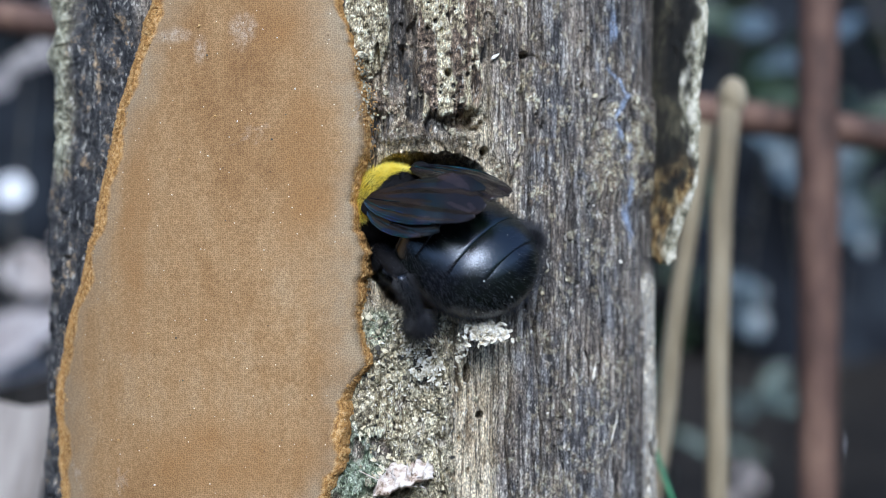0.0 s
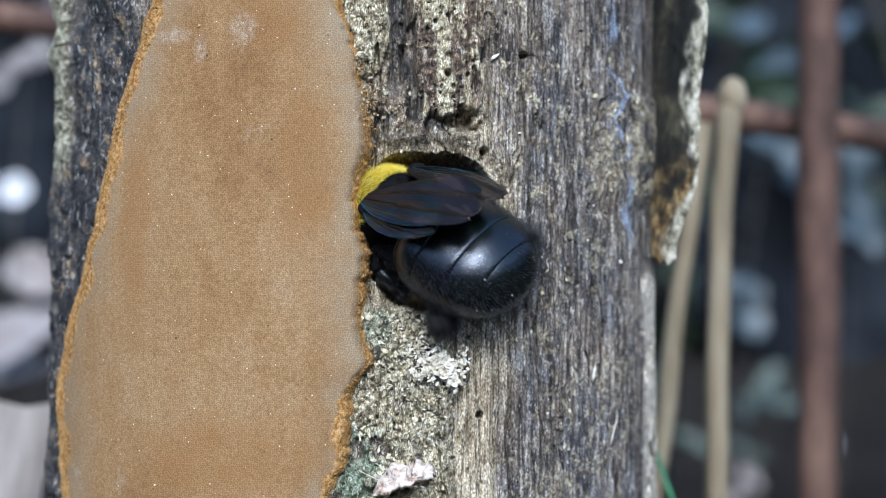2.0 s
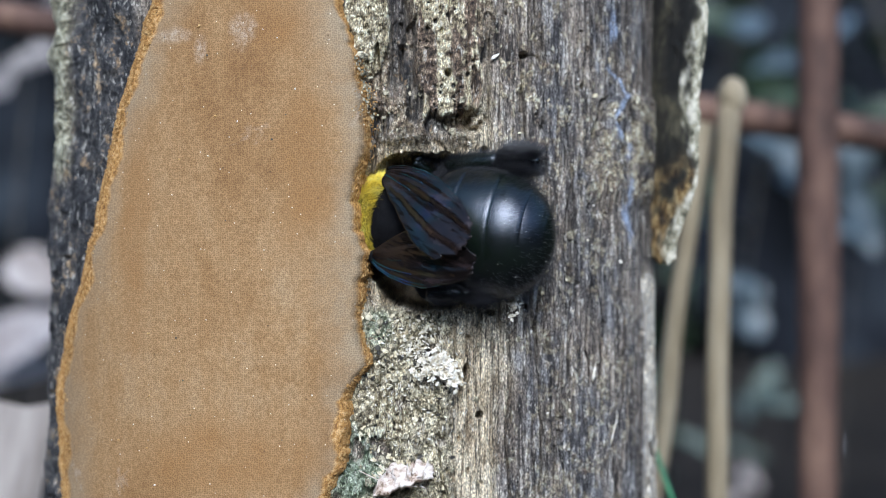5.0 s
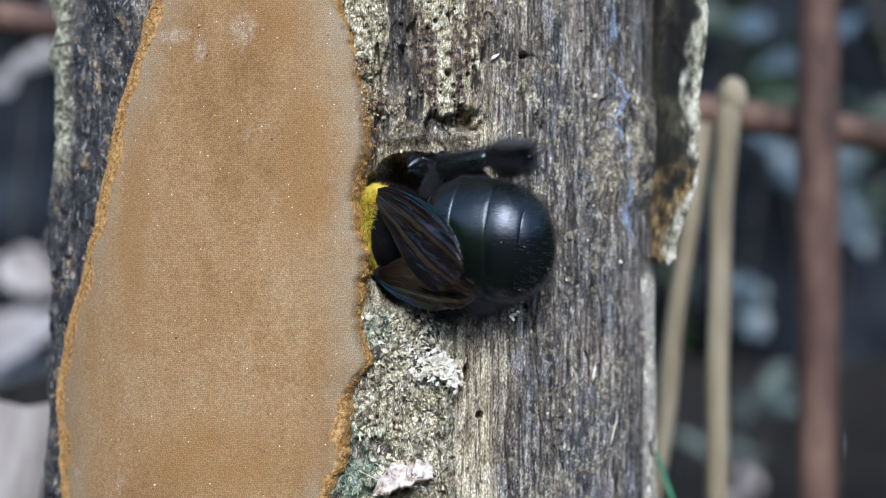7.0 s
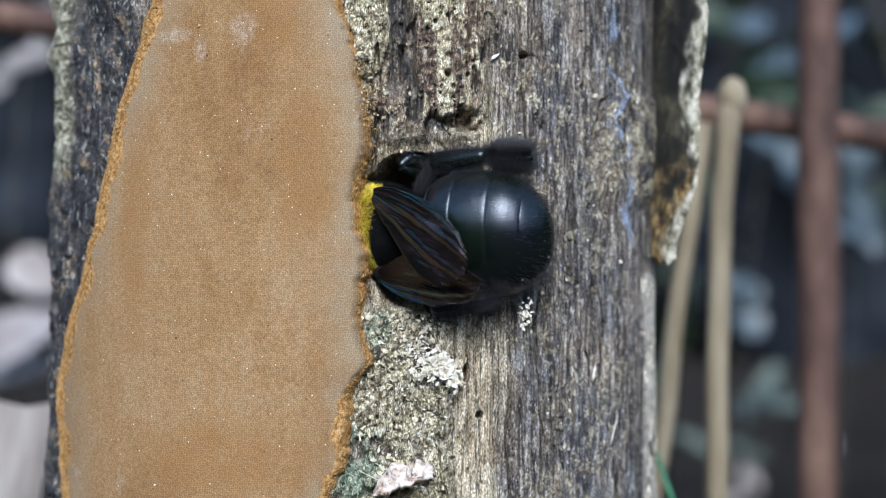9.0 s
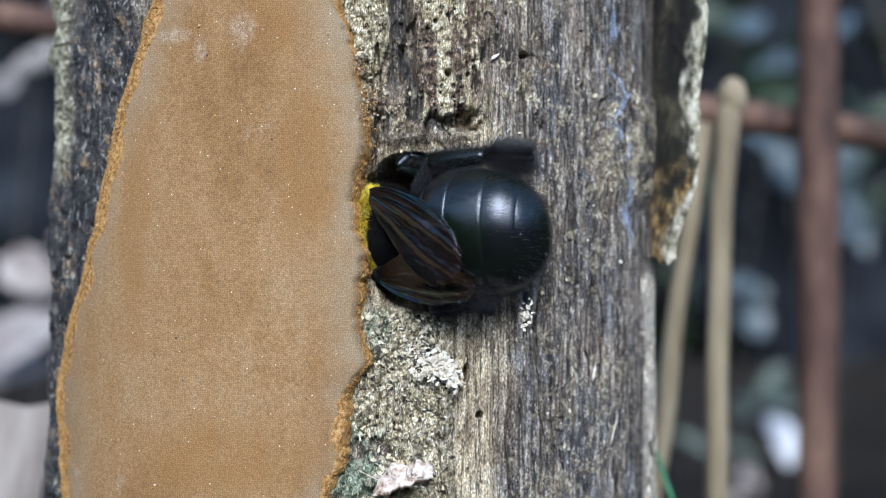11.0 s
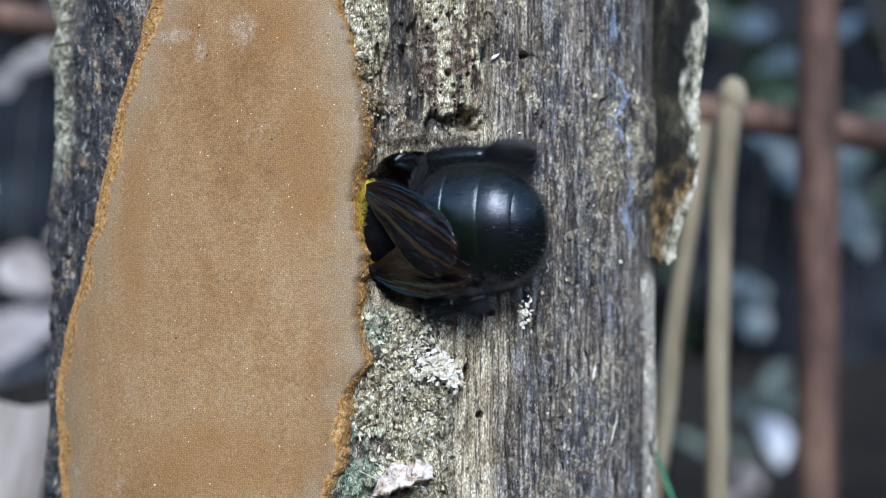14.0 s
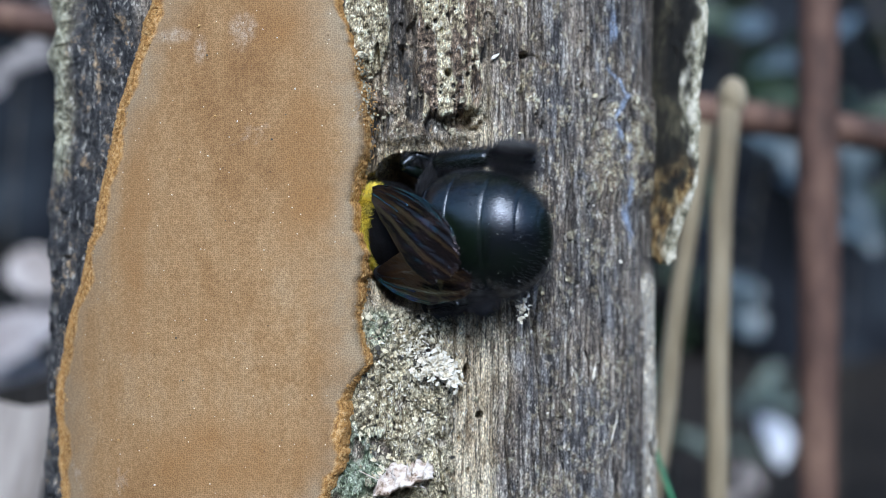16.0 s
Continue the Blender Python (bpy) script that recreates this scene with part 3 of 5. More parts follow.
    for bx, bz, rx, rz in ((2.3, -12.2, 0.38, 1.05), (3.6, -16.3, 0.42, 0.38), (8.0, 19.2, 0.48, 0.42), (4.1, 9.6, 0.42, 0.45), (13.5, -3.6, 0.30, 0.34), (0.4, 17.1, 0.34, 0.42), (4.6, -6.3, 0.55, 0.35)):
        h = h - 2.2 * (1 - ramp01(spread(s, z, bx, bz, rx, rz), 0.75, 1.05))
    # a ledge of torn bark over the hole
    ledge = np.exp(-((s - 2.2) / 2.0) ** 4 - ((z - 12.6) / 1.0) ** 4)
    h = h - 2.6 * ledge * ramp01(layers(s * 0.9, z * 0.9, 77), 0.25, 0.6)
    split = (1 - ramp01(np.abs(z - 19.25 - 0.25 * (layers(s * 0.9, s * 0, 86) - 0.5)), 0.04, 0.14)) * ramp01(s, 7.6, 8.2) * (1 - ramp01(s, 9.4, 10.8))
    knot = 1 - ramp01(spread(s, z, 7.7, 14.6, 0.45, 1.5) + 0.6 * (layers(s * 1.4, z * 0.9, 90) - 0.5), 0.5, 1.1)
    h = h - 0.6 * split - 0.7 * knot
    # a thin sheet of bark left on the flank, broken off along a slanting line
    brink = np.interp(z, [6.0, 8.3, 15.1, 16.8], [14.4, 15.1, 17.2, 18.6]) + 0.7 * (layers(z * 0.5, z * 0, 92) - 0.5)
    sheet = ramp01(s - brink, 0.0, 0.25) * ramp01(z, 4.0, 7.0) * (1 - ramp01(z + 1.2 * (layers(s * 0.5, z * 0, 94) - 0.5), 15.8, 16.6))
    trench = (1 - ramp01(np.abs(s - brink + 0.45), 0.15, 0.75)) * ramp01(z, 7.0, 9.0) * (1 - ramp01(z, 14.8, 16.2))
    h = h + 0.45 * sheet * (0.6 + 0.8 * layers(s * 0.8, z * 0.7, 99)) - 0.9 * trench
    crust = np.maximum(crust, 0.75 * sheet * ramp01(layers(s * 0.9, z * 0.7, 100), 0.42, 0.6))
    hollow = 1 - ramp01(spread(s, z, -5.0, -23.6, 2.4, 1.1) + 0.4 * (layers(s * 0.8, z * 0.8, 83) - 0.5), 0.6, 1.05)
    h = h - 1.8 * hollow
    # the hole: a gnawed rim and a round shaft
    power = 2.1 + 0.9 * ramp01(z, 0.0, 4.0)
    k = (np.abs((s - HOLE[0]) / HOLE[2]) ** power + np.abs((z - HOLE[1]) / HOLE[3]) ** power) ** (1 / power) + 0.10 * (layers(s * 0.8, z * 0.8, 81) - 0.5) + 0.05 * (layers(s * 3, z * 3, 82) - 0.5)
    lip = 1 - ramp01(k, 1.0, 1.22)
    h = h - 0.9 * lip
    h = np.where(k < 1.0, -0.9 - 18.0 * ramp01(1.0 - k, -0.02, 0.06 + 0.30 * ramp01(z, 2.0, 7.0)) ** 0.8, h)
    crust = np.where(k < 1.04, 0, crust)
    bark = np.where(k < 1.04, 0, bark)
    fresh = (1 - ramp01(spread(s, z, 3.0 + 3.0 * (layers(z * 0.18, z * 0 + 1, 85) - 0.5), -7.0, 3.6, 34.0) + 0.9 * (layers(s * 0.7, z * 0.10, 84) - 0.5), 0.45, 1.3)) * 0.85
    # tan gnawed wood at the hole; its wall is lightened for bounced light
    fresh = np.maximum(fresh * ramp01(k, 0.98, 1.02), (1 - ramp01(k, 1.0, 1.35)) * np.where(k < 1, 0.8, 0.9))
    # course of a narrow, pale bluish band down the right flank
    blue_line = np.interp(z, [-2, 4.7, 10.5, 13.6, 16.2, 18.5, 24.3, 30], [19.6, 19.2, 18.9, 17.7, 19.3, 16.9, 17.8, 17.4]) + 0.9 * (layers(z * 0.4, z * 0 + 5, 87, 3) - 0.5)
    pale = (1 - ramp01(np.abs(s - blue_line) + 1.2 * (layers(s * 0.9, z * 0.6, 89, 4) - 0.5), 0.0, 0.6)) * ramp01(z, -1.0, 4.0) * ramp01(layers(s * 0.6, z * 0.35, 110), 0.3, 0.6) * 0.8
    rind = ramp01(s + 0.9 * (layers(z * 0.4, z * 0, 98) - 0.5), 21.3, 21.9) * (1 - ramp01(z, -4.0, -1.5))
    h = h + 0.15 * rind
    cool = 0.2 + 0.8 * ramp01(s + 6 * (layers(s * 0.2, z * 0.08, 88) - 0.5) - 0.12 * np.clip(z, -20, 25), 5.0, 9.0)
    return h, dict(green=green, cool=cool, plate=plate, pock=pock, fibre=fibre, crust=crust, bark=bark, moss=moss, fresh=fresh, pale=pale, rind=rind)


def build_log():
    cols = np.concatenate([np.linspace(-1, -0.93, 26)[:-1] * LOG_A + LOG_X, np.linspace(LOG_X - 0.93 * LOG_A, -9.5, 110)[:-1], np.linspace(-9.5, 20.5, 380)[:-1], LOG_X + LOG_A * np.sin(np.linspace(math.asin((20.5 - LOG_X) / LOG_A), math.pi / 2, 26))])
    rows = np.concatenate([np.linspace(-H * 1000, -32, 90)[:-1], np.linspace(-32, 30, 690)[:-1], np.linspace(30, 190, 60)])
    back = np.linspace(0, math.pi, 42)[1:-1]
    bx = LOG_X + LOG_A * np.cos(back)
    by = LOG_B + LOG_B * np.sin(back) ** (2 / LOG_N)
    x = np.concatenate([cols, bx])
    y = np.concatenate([log_face(cols), by])
    nx = np.sign(x - LOG_X) * (np.abs(x - LOG_X) / LOG_A) ** (LOG_N - 1) / LOG_A
    ny = np.sign(y - LOG_B) * (np.abs(y - LOG_B) / LOG_B) ** (LOG_N - 1) / LOG_B
    size = np.sqrt(nx ** 2 + ny ** 2)
    nx, ny = nx / size, ny / size
    # the way round the log, so that the skin goes on past the sides
    turn = np.concatenate([cols, LOG_X + LOG_A + np.cumsum(np.full(len(bx), 2.2))])
    S, Z = np.meshgrid(turn, rows)
    h, masks = log_surface(S, Z)
    behind = np.concatenate([np.zeros(len(cols)), np.ones(len(bx))])[None, :].repeat(len(rows), 0)
    masks["bark"] = np.maximum(masks["bark"], behind)
    h = np.where(behind > 0, 1.5 * layers(S * 0.3, Z * 0.1, 91) - 0.6, h)
    deep = h < -3
    X = x[None, :] + np.where(deep, 0, nx[None, :]) * h
    Y = y[None, :] + np.where(deep, -1.0, ny[None, :]) * h
    lean = (layers(Z[:, :1] * 0.03, Z[:, :1] * 0, 93) - 0.5) * 1.2 + 0.018 * np.clip(Z[:, :1], -40, 40)
    X = X + lean * ramp01(-x, 34, 38)[None, :]
    verts = np.stack([X * MM, Y * MM, H + Z * MM], -1)
    n_r, n_c = X.shape
    faces = grid_faces(n_r, n_c, wrap=True).tolist()
    faces.append(list(range(n_c))[::-1])
    faces.append(list(range((n_r - 1) * n_c, n_r * n_c)))
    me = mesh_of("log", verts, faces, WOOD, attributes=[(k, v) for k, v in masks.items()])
    ob = new("log", me)
    return tagged(ob, "weathered grey dead log with cracked bark, lichen and a nest hole", "log")


def build_flap(log):
    """A strip of loose bark that stands off the log's flank."""
    rows, cols = 120, 40
    v, u = np.linspace(-1.5, 34, rows)[:, None].repeat(cols, 1), np.linspace(0, 1, cols)[None, :].repeat(rows, 0)
    ragged = 2.2 * (layers(u * 5, u * 0, 101) - 0.5)
    z = v + np.where(v < 3, ragged, 0)
    wide = (0.72 + 0.28 * ramp01(v, -1, 9)) * (1 + 0.2 * (layers(v * 0.25, v * 0, 102) - 0.5))
    x = 22.3 + 4.9 * wide * u - 0.05 * (12 - v)
    y = 17.5 - 7.0 * np.sin(u * 1.5) * wide + 1.2 * (layers(u * 4, v * 0.3, 103, 5) - 0.5)
    front = np.stack([x, y, z], -1)
    bulk = np.stack([x + 0.3 * u, y + 2.4 + 0.8 * layers(u * 3, v * 0.3, 104), z], -1)
    verts = np.concatenate([front.reshape(-1, 3), bulk.reshape(-1, 3)])
    f = grid_faces(rows, cols)
    n = rows * cols
    faces = f[:, ::-1].tolist() + (f + n).tolist()
    ring = [j for j in range(cols)] + [i * cols + cols - 1 for i in range(1, rows)] + [(rows - 1) * cols + j for j in range(cols - 2, -1, -1)] + [i * cols for i in range(rows - 2, 0, -1)]
    for a, b in zip(ring, ring[1:] + ring[:1]):
        faces.append([a, b, b + n, a + n])
    verts = verts * MM + np.array([0, 0, H])
    # lichen on the outer edge, painted pale also for the light it catches
    lichen = ramp01(u + 0.9 * (layers(u * 3, v * 0.28, 105) - 0.5), 0.68, 0.88).ravel()
    golden = ((1 - ramp01(v + 4 * (layers(u * 3, v * 0.4, 106) - 0.5), 6.0, 10.0)) * ramp01(layers(u * 4, v * 0.5, 107), 0.35, 0.55)).ravel()
    part("bark_flap", mesh_of("bark_flap", verts, faces, FLAPBARK, attributes=[("crust", np.concatenate([lichen, lichen * 0.5])), ("gold", np.concatenate([golden, golden]))]), None, log, "strip of loose pale lichened bark")


def build_flakes(log):
    rng = random.Random(7)
    zones = (("bark_flake", CRUMB, 80, (-7.2, 0.8), (-23, -5.5), (0.12, 0.45), "small cream bark flake"),
             ("bark_flake", OLIVE, 60, (-8.4, -1.0), (-23, -6.0), (0.2, 0.55), "small olive lichen scale"),
             ("bark_flake", DARKBARK, 60, (-7.0, 1.2), (-23, -6.5), (0.12, 0.42), "small dark bark chip"),
             ("bark_flake", OLIVE, 60, (-8.4, -6.9), (10.5, 19.0), (0.15, 0.5), "small olive lichen scale"),
             ("bark_flake", OLIVE, 30, (-6.5, 4.5), (11.0, 16), (0.2, 0.5), "small olive lichen scale"),
             ("splinter", FRASS, 22, (6, 19), (-22, 22), (0.10, 0.28), "pale splinter of wood"))
    for name, mat, count, xs, zs, size, label in zones:
        for _ in range(count):
            x, z = rng.uniform(*xs), rng.uniform(*zs)
            while spread(x, z, -5.3, -16.2, 2.0, 2.7) < 1:
                x, z = rng.uniform(*xs), rng.uniform(*zs)
            heap = Heap()
            r = rng.uniform(*size)
            y = float(log_face(x)) - float(log_surface(np.array([x]), np.array([z]))[0][0])
            if name == "bark_flake" and z > 0:
                y -= 0.9 * (x < -6.8)
            flake(heap, mm(x, y - 0.05, z), r * MM, (rng.uniform(-0.5, 0.5), -1, rng.uniform(-0.2, 0.7)), rng, 0.2, (0.3, 0.9))
            part(name, heap.mesh(name, mat, False), None, log, label)
    # three bright bits that stand out on the grey wood
    for x, z, long, thin, lean in ((5.1, 18.9, 0.55, 0.46, 35), (15.4, -12.6, 0.95, 0.26, 80), (17.6, -18.8, 1.9, 0.07, 75)):
        y = float(log_face(x)) - float(log_surface(np.array([x]), np.array([z]))[0][0])
        d = Vector((math.cos(radians(lean)), 0, math.sin(radians(lean)))) * long * MM
        c = mm(x, y - 0.25, z)
        line = [c - d, c - d * 0.4 + Vector((0, -0.0001, 0)), c + d * 0.3, c + d]
        part("splinter", mesh_of("splinter", *tube(line, [0.2 * thin * long * MM, thin * long * MM, thin * long * 0.9 * MM, 0.15 * thin * long * MM], 7, 0.6), FRASS), None, log, "pale splinter of wood")
    dust, shade, spots = Heap(), Heap(), []
    for _ in range(1500):
        x, z = rng.gauss(-3.2, 2.3), rng.uniform(-25, -6.0)
        if rng.random() < 0.06:
            x, z = rng.uniform(-7, 18), rng.uniform(-24, 25)
        if spread(x, z, *HOLE) < 1.1 or x < -8.5 or spread(x, z, -5.3, -16.2, 2.0, 2.7) < 1:
            continue
        spots.append((x, z))
    sx, sz = np.array(spots).T
    for x, z, y in zip(sx, sz, log_face(sx) - log_surface(sx, sz)[0]):
        flake(dust if rng.random() < 0.25 + 0.5 * float(layers(np.array([x * 0.5]), np.array([z * 0.4]), 117)[0] > 0.5) else shade, mm(x, y - 0.02, z), rng.choice((0.04, 0.05, 0.07, 0.10, 0.16, 0.34)) * rng.uniform(0.8, 1.3) * MM, (rng.uniform(-0.5, 0.5), -1, rng.uniform(-0.2, 0.7)), rng, 0.08, (0.25, 0.9))
    tagged(part("lichen_crust", dust.mesh("lichen_crust", CRUMB, False), None, log, "scattered crumbs of cream lichen and bark"), kind="stuff")
    tagged(part("bark_dust", shade.mesh("bark_dust", OLIVE, False), None, log, "scattered crumbs of dark olive bark"), kind="stuff")
    # the curled scale of pale inner bark below
    n, m = 26, 12
    u, v = np.meshgrid(np.linspace(-1, 1, n), np.linspace(0, 1, m))
    x = -4.0 + 2.9 * u + 0.5 * layers(u * 3, v * 3, 111)
    z = -22.7 + 1.0 * u + 2.2 * v * (1 - 0.5 * u * u) * (0.5 + layers(u * 5, v * 0, 114)) + 1.2 * (layers(u * 5, v * 1.5, 112) - 0.5)
    y = -3.0 + 2.2 * v ** 1.5 + 1.3 * (layers(u * 5, v * 4, 113) - 0.5)
    top = np.stack([x, y, z], -1).reshape(-1, 3)
    low = np.stack([x, y + 0.35, z - 0.25], -1).reshape(-1, 3)
    f = grid_faces(m, n)
    faces = f.tolist() + (f[:, ::-1] + m * n).tolist()
    ring = list(range(n)) + [i * n + n - 1 for i in range(1, m)] + [(m - 1) * n + j for j in range(n - 2, -1, -1)] + [i * n for i in range(m - 2, 0, -1)]
    for a, b in zip(ring, ring[1:] + ring[:1]):
        faces.append([b, a, a + m * n, b + m * n])
    for _ in range(26):
        a = mm(rng.uniform(-6.0, -1.2), -2.6 + rng.uniform(-0.6, 1.2), -21.9 + rng.uniform(-0.9, 0.6))
        d = Vector((rng.gauss(0, 0.7), rng.uniform(-0.8, 0.2), rng.uniform(-0.2, 1.3))) * rng.uniform(0.5, 1.3) * MM
        w = rng.uniform(0.05, 0.13) * MM
        part("splinter", mesh_of("splinter", *tube([a, a + d * 0.5 + Vector((0, -0.0001, 0)), a + d], [w, w * 1.1, w * 0.3], 6, 0.5), SCALE), None, log, "frayed pale splinter of inner bark")
    part("bark_scale", mesh_of("bark_scale", np.concatenate([top, low]) * MM + np.array([0, 0, H]), faces, SCALE), None, log, "curled scale of pale inner bark")


# ---- the crust fungus ----
def fungus_sides(z):
    right = np.interp(z, [-40, -34, -28, -23.6, -20.9, -17, -13.8, -11.2, -6, -1.6, 4.5, 11.3, 17, 20.4, 23.6, 32, 40], [-27, -18, -12.5, -10.4, -9.2, -8.4, -8.7, -6.9, -7.7, -7.0, -8.1, -6.9, -7.7, -8.5, -9.9, -13, -22])
    left = np.interp(z, [-40, -34, -25, -14.8, -10.2, -6.8, -3.4, 2.3, 8.1, 13.8, 19.5, 25.2, 33, 40], [-28, -39, -40.5, -40.7, -40.2, -39.0, -37.4, -35.7, -33.9, -32.7, -30.6, -28.6, -26, -23])
    ragged = 0.7 * (layers(z * 0.55, z * 0 + 2, 121) - 0.5) + 0.35 * (grain(z * 2.2, z * 0, 124) - 0.5)
    return left + 0.8 * (layers(z * 0.45, z * 0 + 9, 122) - 0.5), right + ragged


def fungus_depth(x, e, z):
    """Depth of the fungus's face (mm): e is the distance to its rim."""
    swell = 3.3 * np.sqrt(np.clip(1 - (1 - np.clip(e / 1.3, 0, 1)) ** 2, 0, 1)) + 0.9 * (1 - np.exp(-e / 6.0))
    return log_face(np.clip(x, -39.5, 20)) + 0.7 - swell + 0.5 * (layers(x * 0.09, z * 0.05, 127) - 0.5)


def build_fungus():
    rows, cols = 300, 190
    z = np.linspace(-39.9, 39.9, rows)[:, None].repeat(cols, 1)
    left, right = fungus_sides(z)
    t = np.linspace(0, 1, cols)[None, :].repeat(rows, 0)
    g = 0.5 - 0.5 * np.cos(t * math.pi)
    g = 0.35 * t + 0.65 * g
    x = left + (right - left) * g
    e = np.minimum(x - left, right - x)
    e = np.minimum(e, 0.8 * (39.9 - np.abs(z)))
    y = fungus_depth(x, e, z)
    edge = np.clip(1.05 - e / (1.0 + np.where(x > -20, 8.0, 7.5) * layers(x * 0.2, z * 0.12, 128)), 0, 1) ** 1.1
    band = 1 - ramp01(e - np.where(x > -20, 0.5 + 0.9 * ramp01(-z, 12, 15), 1.9) * (0.4 + 1.2 * layers(z * 0.35, x * 0.05, 126)), -0.15, 0.35)
    stain = np.zeros_like(x)
    for cx, cz, rx, rz in ((-13.2, 8.0, 2.6, 12.0), (-15.5, 21.0, 4.0, 4.0), (-21.0, -20.0, 9.0, 5.0), (-30.0, 0.0, 2.0, 12.0)):
        stain = np.maximum(stain, 1 - ramp01(spread(x, z, cx, cz, rx, rz) + 1.1 * (layers(x * 0.25, z * 0.2, 133) - 0.5), 0.35, 1.15))
    scuff = np.zeros_like(x)
    for cx, cz, rx, rz in ((-19.0, 20.9, 1.6, 1.9), (-26.0, 20.6, 2.4, 0.8), (-23.2, 19.2, 0.7, 1.6)):
        scuff = np.maximum(scuff, 1 - ramp01(spread(x, z, cx, cz, rx, rz) + 0.9 * (layers(x * 0.9, z * 0.9, 131) - 0.5), 0.2, 1.1))
    front = np.stack([x, y, z], -1).reshape(-1, 3)
    back = np.stack([x, np.maximum(log_face(np.clip(x, -40, 20)) + 2.0, y + 0.4), z], -1).reshape(-1, 3)
    f = grid_faces(rows, cols)
    n = rows * cols
    faces = f.tolist() + (f[:, ::-1] + n).tolist()
    ring = [i * cols for i in range(rows)] , [i * cols + cols - 1 for i in range(rows)]
    for a, b in zip(ring[0], ring[0][1:]):
        faces.append([a, b, b + n, a + n])
    for a, b in zip(ring[1], ring[1][1:]):
        faces.append([b, a, a + n, b + n])
    thing = new("fungus")
    thing.location = mm(-20, 8, 0)
    tagged(thing, "flat tan crust fungus with fine pores and an orange rim", "fungus")
    verts = np.concatenate([front, back]) * MM + np.array([0, 0, H]) - np.array(thing.location)
    part("pore_surface", mesh_of("pore_surface", verts, faces, PORES, attributes=[("edge", np.concatenate([edge.ravel(), edge.ravel()])), ("band", np.concatenate([band.ravel(), band.ravel()])), ("scuff", np.concatenate([scuff.ravel(), scuff.ravel()])), ("stain", np.concatenate([stain.ravel(), stain.ravel()]))]), None, thing, "tan felt-like face with tiny pores")
    rng = random.Random(15)
    for mat, count, label in ((DARKBARK, 10, "tiny dark grain of grit"), (RIM, 8, "small brown bump"), (FRASS, 14, "tiny pale grain of dust")):
        for _ in range(count):
            gz = rng.uniform(-23, 22)
            l, r = (float(v[0]) for v in fungus_sides(np.array([gz])))
            gx = rng.uniform(l + 3, r - 2)
            heap = Heap()
            flake(heap, Vector(mm(gx, float(fungus_depth(gx, min(gx - l, r - gx), gz)) - 0.03, gz)) - thing.location, rng.uniform(0.07, 0.17) * (1.3 if mat is RIM else 0.8) * MM, (0, -1, 0), rng, 0.3, (0.5, 0.95))
            part("grain", heap.mesh("grain", mat, True), None, thing, label)
    # crumbly orange rim, in pieces along both sides
    rng = random.Random(12)
    for side, name in ((1, "rim"), (0, "rim")):   # a broader margin towards the flank
        for k in range(13):
            z0 = -36 + k * 5.6
            heap = Heap()
            for _ in range(520 if side else 700):
                zz = z0 + rng.uniform(-0.2, 5.8)
                l, r = fungus_sides(np.array([zz]))
                wide = (0.12 if side else 1.0) + (1.15 if zz < -10 or not side else 0.6) * float(grain(np.array([zz * 0.45]), np.array([1.0 + side]), 129))
                off = rng.triangular(-0.35, wide, 0.15)
                xx = float(r[0]) - off if side else float(l[0]) + off
                yy = float(fungus_depth(xx, max(off, 0.02), zz)) + rng.uniform(-0.12, 0.05) + (rng.uniform(0, 2.2) if off < 0.05 else 0)
                flake(heap, Vector(mm(xx, yy, zz)) - thing.location, rng.uniform(0.06, 0.20) * MM, (rng.uniform(-0.6, 1.2) * (1 if side else -1), -1, rng.uniform(-0.7, 0.7)), rng, 0.3, (0.3, 0.8))
            part(name, heap.mesh("rim", RIM, False), None, thing, "crumbly orange margin")
    for mat, count, label in ((RIM, 320, "torn orange lump of the margin"), (CRUMB, 50, "torn cream lump of the margin")):
        heap = Heap()
        for _ in range(count):
            zz = rng.choice((17.4, 15.0, 13.4, 12.2)) + rng.gauss(0, 0.5)
            xx = float(fungus_sides(np.array([zz]))[1][0]) + rng.triangular(-1.6, 1.0, -0.1)
            flake(heap, Vector(mm(xx, float(log_face(xx)) - rng.uniform(0.8, 3.4), zz)) - thing.location, rng.uniform(0.05, 0.16) * MM, (rng.uniform(-0.6, 0.9), -1, rng.uniform(-0.8, 0.8)), rng, 0.3, (0.3, 0.8))
        part("rim_lump", heap.mesh("rim_lump", mat, False), None, thing, label)
    return thing


# ---- the bee: x to its tail, y to its right, z to its back; origin in the middle of the thorax ----
def rounded(rings, seg=40):
    """A closed body from rings (x, half width, half height, lift), all in mm."""
    verts, faces = [], []
    for x, w, h, lift in rings:
        for k in range(seg):
            a = 2 * math.pi * k / seg
            verts.append((x * MM, w * math.cos(a) * MM, (lift + h * math.sin(a)) * MM))
    n = len(rings)
    for i in range(n - 1):
        for k in range(seg):
            faces.append((i * seg + k, i * seg + (k + 1) % seg, (i + 1) * seg + (k + 1) % seg, (i + 1) * seg + k))
    faces.append(tuple(reversed(range(seg))))
    faces.append(tuple(range((n - 1) * seg, n * seg)))
    return verts, faces


def belly(s):
    """Half width and half height of the abdomen at s mm from the waist."""
    u = min(max(s / 13.5, 0.0), 1.0)
    w = 6.15 * max(1e-3, 1 - abs(2 * u ** 0.86 - 1) ** 2.7) ** 0.5
    return max(w, 0.35), max(w * 0.77, 0.3)


